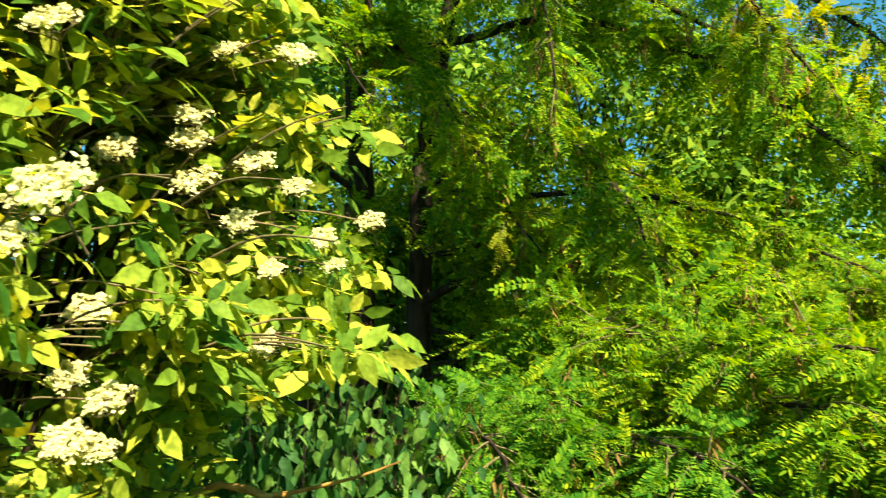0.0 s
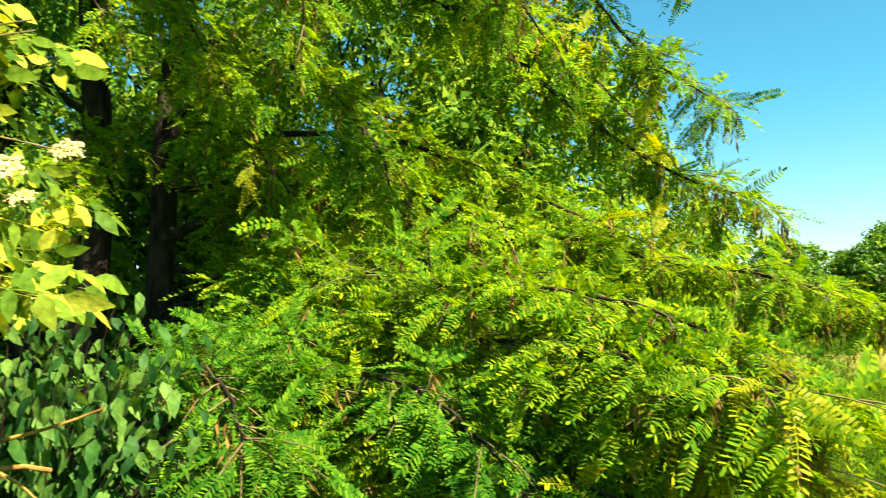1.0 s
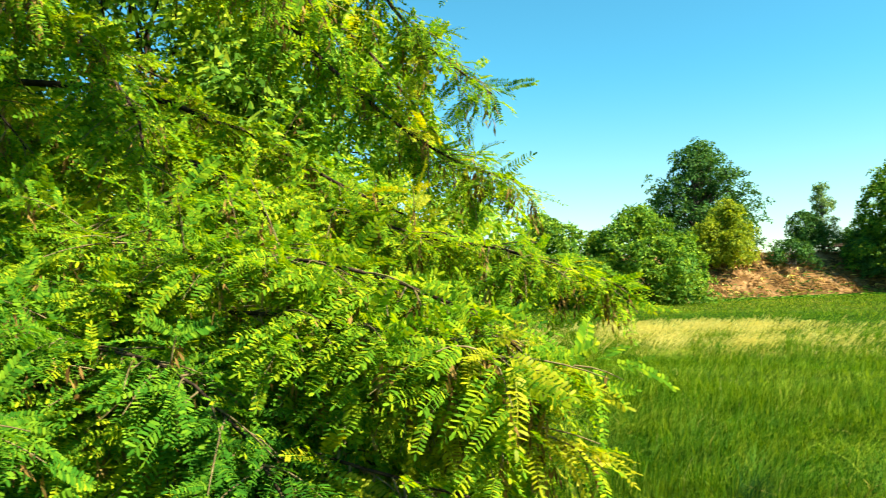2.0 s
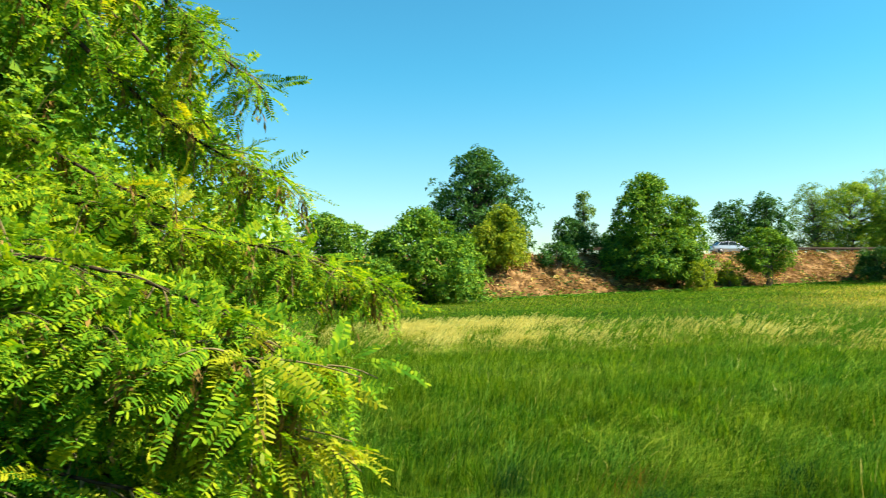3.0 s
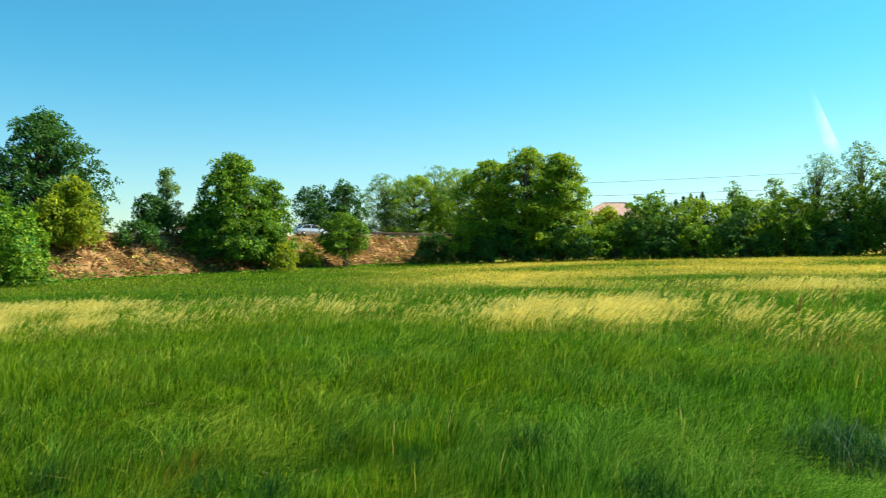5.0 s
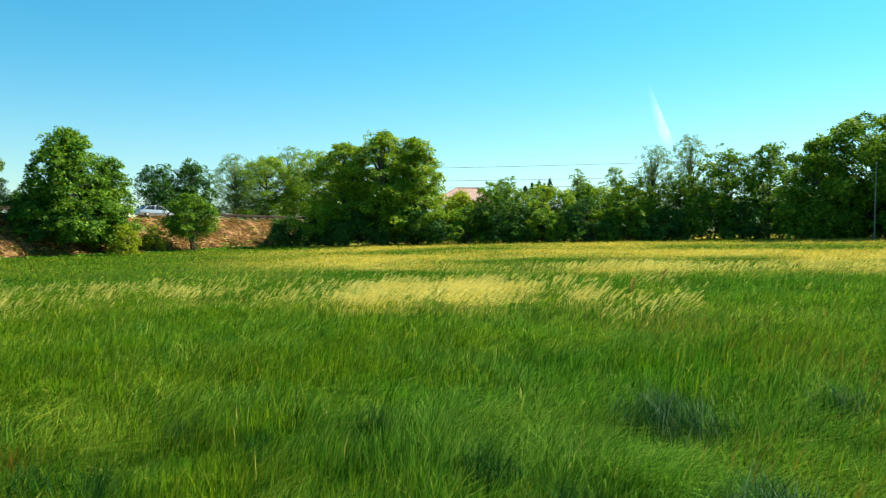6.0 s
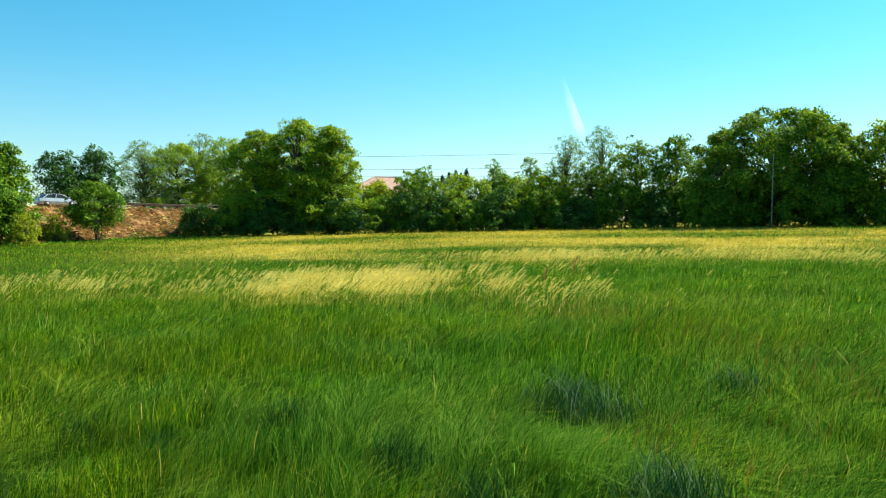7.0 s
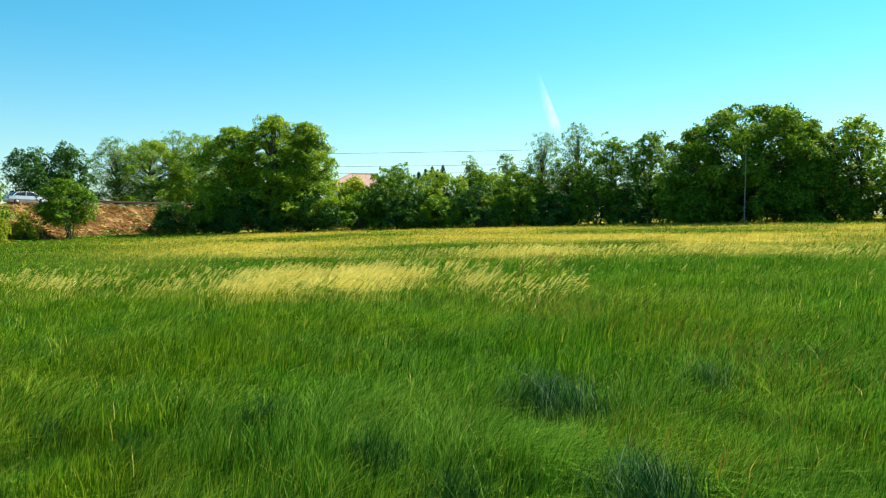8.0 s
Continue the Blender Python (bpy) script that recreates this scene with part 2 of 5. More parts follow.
def smooth(me):
    me.polygons.foreach_set("use_smooth", np.ones(len(me.polygons), bool))
    return me


def joined(pieces):
    """Joins (verts, faces) pairs with the same number of corners per face."""
    vs, fs, at = [], [], 0
    for v, f in pieces:
        vs.append(np.asarray(v, float))
        fs.append(np.asarray(f, int) + at)
        at += len(v)
    return np.concatenate(vs), np.concatenate(fs)


def scatter(template, places, turns, sizes):
    """Copies of a template (verts, faces) at many places, with 3 x 3 turns and sizes, as one (verts, faces)."""
    tv, tf = template
    sizes = np.asarray(sizes, float)
    if sizes.ndim == 1:
        sizes = sizes[:, None]
    v = np.einsum("mij,mnj->mni", turns, tv[None] * sizes[:, None, :]) + np.asarray(places)[:, None, :]
    f = tf[None] + (np.arange(len(places)) * len(tv))[:, None, None]
    return v.reshape(-1, 3), f.reshape(-1, tf.shape[1])


def turns_along(ways, ups):
    """Turn matrices whose x runs along ways and whose z leans to ups."""
    x = ways / np.linalg.norm(ways, axis=1, keepdims=True)
    y = np.cross(ups, x)
    y /= np.linalg.norm(y, axis=1, keepdims=True) + 1e-9
    z = np.cross(x, y)
    return np.stack((x, y, z), axis=2)


def random_turns(rng, n):
    return turns_along(rng.normal(size=(n, 3)), rng.normal(size=(n, 3)))


def tube(points, radii, sides=6):
    """A tapered tube along a line, as quads."""
    p, r = np.asarray(points, float), np.asarray(radii, float)
    way = np.gradient(p, axis=0)
    way /= np.linalg.norm(way, axis=1, keepdims=True) + 1e-9
    ref = np.where(np.abs(way[:, 2:3]) > 0.9, np.array([[1.0, 0, 0]]), np.array([[0, 0, 1.0]]))
    a = np.cross(way, ref)
    a /= np.linalg.norm(a, axis=1, keepdims=True)
    b = np.cross(way, a)
    ang = np.linspace(0, 2 * math.pi, sides, endpoint=False)
    v = p[:, None] + r[:, None, None] * (a[:, None] * np.cos(ang)[None, :, None] + b[:, None] * np.sin(ang)[None, :, None])
    i, j = np.meshgrid(np.arange(len(p) - 1), np.arange(sides), indexing="ij")
    k = (j + 1) % sides
    f = np.stack((i * sides + j, i * sides + k, (i + 1) * sides + k, (i + 1) * sides + j), axis=-1).reshape(-1, 4)
    return v.reshape(-1, 3), f


def bend(points, n):
    """A smooth line of n points through the given ones."""
    p = np.asarray(points, float)
    t = np.concatenate(([0], np.cumsum(np.linalg.norm(np.diff(p, axis=0), axis=1))))
    s = np.linspace(0, t[-1], n)
    q = np.stack([np.interp(s, t, p[:, k]) for k in range(3)], axis=1)
    for _ in range(2):
        q[1:-1] = (q[:-2] + 2 * q[1:-1] + q[2:]) / 4
    return q


def crooked(rng, line, amount):
    k = np.linspace(0, 1, len(line))
    wob = np.cumsum(rng.normal(size=line.shape), axis=0) * amount
    return line + wob - k[:, None] * wob[-1] * 0.5


def thing(name, at, label, category, group="", kind=""):
    ob = new(name)
    ob.location = at
    ob.empty_display_size = 0.2
    return tagged(ob, label, category, group, kind)


def box(bm, lo, hi, bevel=0.0):
    made = bmesh.ops.create_cube(bm, size=1.0)["verts"]
    c, s = (Vector(lo) + Vector(hi)) / 2, Vector(hi) - Vector(lo)
    for v in made:
        v.co = Vector((v.co.x * s.x, v.co.y * s.y, v.co.z * s.z)) + c
    if bevel:
        es = {e for v in made for e in v.link_edges}
        bmesh.ops.bevel(bm, geom=list(es), offset=bevel, segments=1, affect="EDGES")
    return bm


# ---- ground, embankment, road ----
def ground_sheet():
    r = np.concatenate(([0.0], np.geomspace(0.8, 2600, 150)))
    a = np.linspace(0, 2 * math.pi, 320, endpoint=False)
    rr, aa = np.meshgrid(r[1:], a, indexing="ij")
    x, y = rr * np.sin(aa), rr * np.cos(aa)
    z = ground(x, y) * np.clip(1.6 - rr / 500, 0, 1)
    v = np.stack((x, y, z), -1).reshape(-1, 3)
    n, m = len(a), len(r) - 1
    i, j = np.meshgrid(np.arange(m - 1), np.arange(n), indexing="ij")
    k = (j + 1) % n
    f = np.stack((i * n + j, (i + 1) * n + j, (i + 1) * n + k, i * n + k), -1).reshape(-1, 4)
    # the innermost ring closes to the middle
    v = np.concatenate((v, [(0, 0, float(ground(0, 0)))]))
    c = len(v) - 1
    inner = np.stack((np.arange(0, n, 2), (np.arange(0, n, 2) + 1) % n, (np.arange(0, n, 2) + 2) % n, np.full(n // 2, c)), -1)
    f = np.concatenate((f, inner))
    me = smooth(mesh_of("ground", v, f[:, ::-1]))
    # how dry the sward is: straw lies between the blades there
    dry = me.attributes.new("dry", "FLOAT", "POINT")
    dry.data.foreach_set("value", np.asarray(gold(v[:, 0], v[:, 1] + 1e-6), np.float32))
    return me


tagged(part("ground", ground_sheet(), SOIL), "flat green meadow soil under tall grass", "ground", kind="structure")


def strip(s0, s1, step, profile, lift=0.0, rough=0.0):
    """A sheet along the road: profile lists offsets towards the field; heights follow the bank."""
    s = np.arange(s0, s1 + step, step)
    o = np.asarray(profile, float)
    ss, oo = np.meshgrid(s, o, indexing="ij")
    x = ROAD_AT[0] + ss * ROAD_ALONG[0] + oo * ROAD_SIDE[0]
    y = ROAD_AT[1] + ss * ROAD_ALONG[1] + oo * ROAD_SIDE[1]
    z = bank(x, y) + lift
    if rough:
        z = z + rough * waves(x, y, 1.1, 4.0) * np.clip((oo - 1.2) * (7.6 - oo) / 9, 0, 1)
    v = np.stack((x, y, z), -1).reshape(-1, 3)
    n = len(o)
    i, j = np.meshgrid(np.arange(len(s) - 1), np.arange(n - 1), indexing="ij")
    f = np.stack((i * n + j, i * n + j + 1, (i + 1) * n + j + 1, (i + 1) * n + j), -1).reshape(-1, 4)
    return v, f


bank_v, bank_f = strip(-95, 170, 1.0, np.concatenate((np.linspace(-18, -9.5, 5), np.linspace(-8, 0.9, 4), np.linspace(1.4, 7.8, 16))), 0.0, 0.22)
tagged(part("embankment", smooth(mesh_of("embankment", bank_v, bank_f)), BANK_EARTH),
       "steep reddish earth road embankment with dry weeds", "embankment", kind="structure")
tagged(part("road", mesh_of("road", *strip(-95, 170, 2.5, (-8.0, -4.3, -0.7), 0.03)), ASPHALT),
       "narrow grey asphalt road on the embankment", "road", kind="structure")


def guard_rail():
    rail = thing("guard_rail", (ROAD_AT[0], ROAD_AT[1], ROAD_Z), "dark rusty steel guard rail along the embankment road", "guard rail")
    turn = math.atan2(ROAD_ALONG[1], ROAD_ALONG[0])
    rail.rotation_euler = (0, 0, turn)
    # the beam's bent section, swept along the road
    sec = [(0.0, 0.44), (0.05, 0.5), (0.05, 0.55), (0.0, 0.6), (0.05, 0.65), (0.05, 0.7), (0.0, 0.76), (-0.02, 0.76), (-0.02, 0.44)]
    # two lengths, with a gap where the car stands
    lengths = (np.arange(-2.0, 13, 4.0), np.arange(24.0, 122, 4.0))
    for run in lengths:
        v = np.array([(x, -y, z) for x in run for y, z in sec])
        n = len(sec)
        i, j = np.meshgrid(np.arange(len(run) - 1), np.arange(n), indexing="ij")
        k = (j + 1) % n
        f = np.stack((i * n + j, i * n + k, (i + 1) * n + k, (i + 1) * n + j), -1).reshape(-1, 4)
        part("beam", mesh_of("beam", v, f), RAIL, rail)
    xs = np.concatenate(lengths)
    bm = bmesh.new()
    box(bm, (-0.06, 0.03, -0.3), (0.06, 0.15, 0.74), 0.01)
    post = part("post", bm, RAIL, rail)
    post.location = (xs[0], 0, 0)
    for x in xs[1:]:
        p = post.copy()
        scene.collection.objects.link(p)
        p.location = (x, 0, 0)


guard_rail()


# ---- trees ----
def leaf_clump(seed, n, length=0.5, width=0.26):
    """A spray of n small pointed leaves round a point, about 1 across."""
    rng = np.random.default_rng(seed)
    tip = np.array(((0, 0.12, 0), (0.35, -0.5, 0.1), (1, 0.1, -0.05)))
    p = rng.normal(size=(n, 3))
    p *= (0.45 * rng.random((n, 1)) ** 0.5) / np.linalg.norm(p, axis=1, keepdims=True)
    s = length * rng.uniform(0.6, 1.15, (n, 1)) * np.array((1, width / length, 1))
    return scatter((tip, np.array(((0, 1, 2),))), p, turns_along(p + rng.normal(size=(n, 3)) * 0.35, rng.normal(size=(n, 3)) + (0, 0, 0.8)), s)


def leaf_tuft(seed, n, length, width, tall=0.36, loose=0.42):
    """A leafy shoot end: n leaves that roof a shallow dome about 1 across, tips drooping outwards."""
    rng = np.random.default_rng(seed)
    shape = np.array(((0, 0.28, 0), (0.3, -0.5, 0.06), (1, 0.12, -0.05))), np.array(((0, 1, 2),))
    u = rng.normal(size=(n, 3)) + (0, 0, 0.55)
    u /= np.linalg.norm(u, axis=1, keepdims=True)
    lobes = 0.8 + 0.28 * np.sin(3 * np.arctan2(u[:, 1], u[:, 0]) + seed) * np.cos(2.2 * u[:, 2])
    p = u * (0.5, 0.5, tall) * (lobes * (0.55 + 0.5 * rng.random(n) ** 0.5))[:, None]
    ways = u * (1, 1, 0.15) + (0, 0, -0.28) + rng.normal(size=(n, 3)) * 0.4
    ups = u * (0.8, 0.8, 1.2) + (0, 0, 0.25) + rng.normal(size=(n, 3)) * loose
    return scatter(shape, p, turns_along(ways, ups), length * rng.uniform(0.65, 1.2, (n, 1)) * np.array((1, width / length, 1)))


CLUMPS = [leaf_tuft(i, 30, 0.34, 0.25, 0.33, 0.42) for i in range(5)]
FINE = [leaf_tuft(20 + i, 34, 0.3, 0.14, 0.3, 0.55) for i in range(4)]
CLOSE = [leaf_tuft(40 + i, 32, 0.28, 0.18, 0.34, 0.5) for i in range(3)]
SPRAY = leaf_clump(20, 16, 0.34, 0.22)


def crown(rng, w, h, low, lumps, clumps, size, flat=1.0, top=0.0, templates=CLUMPS, ragged=0.15, full=2.4):
    """Leafy tufts over the upper skins of many lumps that together fill an uneven dome. Returns the mesh arrays and the lumps' middles."""
    lumps = int(lumps * 2.1)
    k = (np.arange(lumps) + rng.random(lumps)) / lumps
    rad = rng.uniform(0.2, 0.38, lumps) * min(w, h - low) * (9 / max(lumps, 9)) ** 0.36 * (1.1 - 0.4 * k)
    env = np.sqrt(1 - 0.97 * k ** full) * np.minimum(1, 0.8 + 0.9 * k) * (1 - top * k)
    a = np.arange(lumps) * 2.4 + rng.normal(0, 0.7, lumps)
    r = rng.random(lumps) ** 0.4 * (w / 2 * env - 0.6 * rad).clip(0.05)
    c = np.stack((r * np.cos(a), r * np.sin(a), low + k * (h - low - rad * flat)), 1)
    n = int(clumps * 0.56)
    pick = rng.choice(lumps, n, p=rad ** 2 / (rad ** 2).sum())
    d = rng.normal(size=(n, 3)) + (0, 0, 0.45)
    d /= np.linalg.norm(d, axis=1, keepdims=True)
    reach = rng.uniform(0.6, 1.02, n) + ragged * rng.random(n) ** 4 * 2.4
    p = c[pick] + d * (rad[pick] * reach)[:, None] * (1, 1, flat)
    grow = np.array((w / 2 / np.quantile(np.abs(p[:, 0]), 0.97), w / 2 / np.quantile(np.abs(p[:, 1]), 0.97), (h - low) / (np.quantile(p[:, 2], 0.985) - low)))
    p = (p - (0, 0, low)) * grow + (0, 0, low)
    c = (c - (0, 0, low)) * grow + (0, 0, low)
    keep = p[:, 2] > max(low * 0.6, 0.12)
    p, d = p[keep], d[keep]
    n = len(p)
    kind = rng.integers(0, len(templates), n)
    # each tuft turns its roof outwards and up
    roof = d * (0.8, 0.8, 0.5) + (0, 0, 0.6) + rng.normal(size=(n, 3)) * 0.35
    turns = turns_along(np.cross(roof, rng.normal(size=(n, 3))), roof)
    sz = 1.15 * size * rng.uniform(0.6, 1.3, n)
    sz = np.stack((sz, sz, sz * (0.55 + 0.45 * min(flat, 1))), 1)
    made = [scatter(tp, p[kind == i], turns[kind == i], sz[kind == i]) for i, tp in enumerate(templates)]
    return joined(made), c, rad


def tree(name, label, category, bearing, dist, height, width, leaves, low=0.3, lumps=16, clumps=900, size=0.75, flat=1.0, top=0.0,
         templates=CLUMPS, seed=1, stems=1, ragged=0.15, sink=0.0, group="", bark=BARK_FAR, thick=1.0, full=2.4):
    """One tree or bush: tapered trunk with limbs, and a crown of many small leaves. low: crown's foot as part of the height."""
    rng = np.random.default_rng(seed)
    x, y = spot(bearing, dist)
    base = thing(name, (x, y, surface(x, y) - sink), label, category, group)
    (v, f), mids, rad = crown(rng, width, height, low * height, lumps, clumps, size, flat, top, templates, ragged, full)
    wood = []
    r0 = thick * (0.05 + 0.016 * height)
    for s in range(stems):
        a = rng.uniform(0, 6.28)
        foot = np.array((math.cos(a), math.sin(a), 0)) * (0.25 * (stems > 1)) * rng.uniform(0.5, 1.6)
        tip = np.array((rng.normal() * width * (0.04 + 0.06 * (stems > 1)), rng.normal() * width * 0.05, height * 0.86))
        line = crooked(rng, bend((foot + (0, 0, -0.3), foot * 1.8 + (0, 0, height * 0.3), tip), 9), 0.012 * height)
        wood.append(tube(line, np.linspace(r0, r0 * 0.18, 9) / stems ** 0.4, 7))
        for m in mids[s::stems]:
            k = int(np.clip(np.searchsorted(line[:, 2], m[2] * 0.62), 1, 7))
            limb = crooked(rng, bend((line[k], (line[k] + m) / 2 + (0, 0, 0.06 * height), m), 6), 0.008 * height)
            wood.append(tube(limb, np.linspace(r0 * 0.38, r0 * 0.08, 6), 5))
    part("trunk", smooth(mesh_of("trunk", *joined(wood))), bark, base)
    part("crown", mesh_of("crown", v, f), leaves, base)
    return base


HEDGE = "bushes along the embankment"
ROW = "trees at the field's far edge"
# below and on the embankment
tree("bush", "wide rounded dense green bush at the meadow's edge", "bush", 46.6, 60, 6.9, 9.6, LEAF_MID, 0.03, 26, 2100, 0.75, 0.8, 0.35, seed=3, stems=4, group=HEDGE)
tree("bush", "broad dark green bush beside the rounded bush", "bush", 39.2, 58, 6.6, 12.0, LEAF_MID, 0.03, 24, 1800, 0.75, 0.8, 0.3, seed=4, stems=4, group=HEDGE)
tree("bush", "broad dark green bush behind the hanging branches", "bush", 31.5, 56, 6.0, 9.5, LEAF_MID, 0.03, 22, 1500, 0.75, 0.8, 0.3, seed=5, stems=4, group=HEDGE)
tree("bush", "dark green bush half hidden by hanging branches", "bush", 24.0, 55, 6.2, 9, LEAF_DARK, 0.03, 20, 1300, 0.8, 0.8, 0.3, seed=55, stems=4, group=HEDGE)
tree("broadleaf_tree", "small dark tree top rising over the bushes", "tree", 43.9, 86, 6.4, 3.6, LEAF_DARK, 0.35, 10, 420, 0.7, seed=6)
tree("walnut_tree", "tall dark green broadleaf tree with an open rounded crown", "tree", 50.8, 92, 15.8, 11.4, LEAF_DARK, 0.22, 44, 2500, 0.9, 0.75, 0.2, seed=7, ragged=0.45, full=3.0)
tree("bush", "yellow-green sunlit bush on the embankment", "bush", 52.4, 72, 5.2, 5.2, LEAF_YELLOW, 0.05, 18, 1100, 0.7, 1.0, 0.2, seed=8, stems=3, group=HEDGE)
tree("sapling", "slim pale green sapling on the embankment", "tree", 58.6, 81, 6.2, 2.6, LEAF_GREY, 0.1, 12, 420, 0.55, 1.0, 0.55, seed=9)
tree("bush", "low dark bush beside the slim sapling", "bush", 57.5, 80, 3.6, 3.6, LEAF_DARK, 0.05, 9, 420, 0.6, seed=10, stems=3, group=HEDGE)
tree("bush", "small dark bush on top of the embankment", "bush", 60.2, 86, 2.2, 3.2, LEAF_DARK, 0.05, 8, 260, 0.6, seed=11, stems=2, group=HEDGE)
tree("bush", "low dark bush on the embankment's face", "bush", 56.6, 75.5, 2.2, 4.0, LEAF_DARK, 0.02, 8, 300, 0.6, seed=56, stems=3, group=HEDGE)
tree("bush", "low dark bush on the embankment's face", "bush", 61.0, 79.5, 3.4, 3.6, LEAF_DARK, 0.02, 8, 320, 0.6, seed=57, stems=3, group=HEDGE)
tree("field_maple", "dense rounded dark green tree at the embankment's foot", "tree", 63.0, 80, 10.2, 7.8, LEAF_MID, 0.08, 32, 2300, 0.75, 0.9, 0.2, seed=12, stems=2, ragged=0.35)
tree("field_maple", "lower sunlit green tree beside the rounded tree", "tree", 65.6, 82, 8.8, 4.2, LEAF_MID, 0.12, 22, 1200, 0.7, 0.9, 0.3, seed=13, stems=2)
# dark bush added to give the shade under the crown
tree("bush", "dark bush added as the deep shade under the rounded tree", "bush", 62.4, 80.0, 3.8, 8.4, LEAF_DARK, 0.02, 14, 900, 0.65, seed=58, stems=3, group=HEDGE)
tree("bush", "small yellow-green shrub at the embankment's foot", "bush", 66.6, 77, 2.6, 2.4, LEAF_YELLOW, 0.05, 8, 260, 0.5, seed=14, stems=3, group=HEDGE)
tree("broadleaf_tree", "dark green tree beyond the embankment road", "tree", 69.0, 118, 9.2, 7.2, LEAF_DARK, 0.15, 16, 800, 0.8, seed=15)
tree("broadleaf_tree", "dark green tree beyond the parked car", "tree", 70.9, 119, 8.6, 5.8, LEAF_DARK, 0.15, 14, 700, 0.8, seed=16)
tree("small_tree", "small open tree with several crooked bare stems", "tree", 71.0, 88, 6.0, 4.9, LEAF_MID, 0.3, 18, 850, 0.62, 0.8, seed=17, stems=5, ragged=0.3)
tree("small_tree", "thin many-stemmed shrub with sparse leaves", "bush", 68.4, 86, 2.8, 2.6, LEAF_YELLOW, 0.2, 8, 190, 0.5, 0.9, seed=18, stems=4, ragged=0.3)
tree("robinia_tree", "airy pale tree with thin feathery foliage", "tree", 73.9, 130, 11.4, 9.5, LEAF_GREY, 0.1, 26, 1000, 0.8, 0.6, templates=FINE, seed=19, ragged=0.3)
tree("robinia_tree", "feathery yellow-green tree behind the guard rail", "tree", 76.2, 132, 10.4, 13.0, LEAF_FRESH, 0.05, 36, 2500, 0.9, 0.6, templates=FINE, seed=20, ragged=0.25)
tree("robinia_tree", "feathery yellow-green tree behind the guard rail", "tree", 79.6, 134, 11.6, 13.5, LEAF_FRESH, 0.05, 36, 2500, 0.9, 0.6, templates=FINE, seed=21, ragged=0.25)
tree("robinia_tree", "airy pale tree with thin feathery foliage", "tree", 78.0, 142, 12.8, 12.0, LEAF_GREY, 0.1, 26, 1100, 0.8, 0.6, templates=FINE, seed=22, ragged=0.3)
# two dark bushes stand in for the bank's shade below the rail
tree("bush", "dark bush standing in for bank shade below the guard rail", "bush", 77.6, 104, 3.8, 6.0, LEAF_DARK, 0.02, 12, 700, 0.7, seed=23, stems=3, group=HEDGE)
tree("bush", "dark bush standing in for bank shade below the guard rail", "bush", 80.4, 101, 4.0, 6.0, LEAF_DARK, 0.02, 12, 700, 0.7, seed=24, stems=3, group=HEDGE)
# the tall layered robinias
tree("robinia_tree", "tall robinia with layered feathery crown at the meadow's edge", "tree", 81.8, 99, 12.6, 10.5, LEAF_FRESH, 0.12, 56, 3000, 0.74, 0.34, 0.2, seed=25, stems=3, ragged=0.3, group=ROW)
tree("robinia_tree", "tall robinia with layered feathery crown at the meadow's edge", "tree", 84.6, 97, 13.6, 10.5, LEAF_FRESH, 0.1, 60, 3200, 0.74, 0.34, 0.2, seed=26, stems=2, ragged=0.3, group=ROW)
tree("robinia_tree", "tall robinia with layered feathery crown at the meadow's edge", "tree", 87.0, 96, 12.8, 8.6, LEAF_FRESH, 0.06, 56, 3000, 0.74, 0.34, 0.3, seed=27, stems=2, ragged=0.3, group=ROW)
# undergrowth in dark leaves: the deep shade here is put into their colour
tree("bush", "undergrowth below the robinias, coloured dark as deep shade", "bush", 83.0, 95, 4.4, 8.0, LEAF_DARK, 0.02, 14, 900, 0.7, seed=28, stems=4, group=ROW)
tree("bush", "undergrowth below the robinias, coloured dark as deep shade", "bush", 86.6, 94, 4.4, 8.0, LEAF_DARK, 0.02, 14, 900, 0.7, seed=29, stems=4, group=ROW)
# the lower row
tree("bush", "yellow-green bush in front of a house roof", "bush", 90.4, 99, 6.2, 6.2, LEAF_YELLOW, 0.05, 16, 1000, 0.7, seed=30, stems=3, group=ROW)
tree("broadleaf_tree", "upright green tree in the field-edge row", "tree", 93.4, 97, 7.4, 9.4, LEAF_MID, 0.04, 24, 1500, 0.7, 1.1, 0.2, seed=31, stems=3, ragged=0.3, group=ROW)
tree("broadleaf_tree", "low yellowish tree in the field-edge row", "tree", 96.6, 96, 6.6, 9.4, LEAF_FRESH, 0.04, 22, 1400, 0.7, seed=32, stems=3, group=ROW)
tree("broadleaf_tree", "upright green tree with sparse pointed top", "tree", 99.6, 98, 6.8, 8.6, LEAF_MID, 0.04, 22, 1200, 0.7, 1.1, 0.4, seed=33, stems=3, ragged=0.35, group=ROW)
tree("poplar_tree", "slim sparse pale tree rising above the row", "tree", 99.0, 100, 8.6, 4.2, LEAF_GREY, 0.3, 14, 300, 0.6, 1.2, 0.3, seed=34, ragged=0.4, group=ROW)
tree("poplar_tree", "slim sparse pale tree rising above the row", "tree", 101.7, 100, 9.0, 4.8, LEAF_GREY, 0.3, 14, 340, 0.6, 1.2, 0.3, seed=35, ragged=0.4, group=ROW)
tree("broadleaf_tree", "low yellowish tree in the field-edge row", "tree", 102.6, 95, 6.8, 9.0, LEAF_FRESH, 0.04, 20, 1100, 0.7, seed=36, stems=3, group=ROW)
tree("poplar_tree", "tall slim airy tree with see-through crown", "tree", 104.4, 97, 11.2, 6.0, LEAF_GREY, 0.25, 26, 900, 0.55, 1.1, 0.1, templates=FINE, seed=37, ragged=0.35, group=ROW)
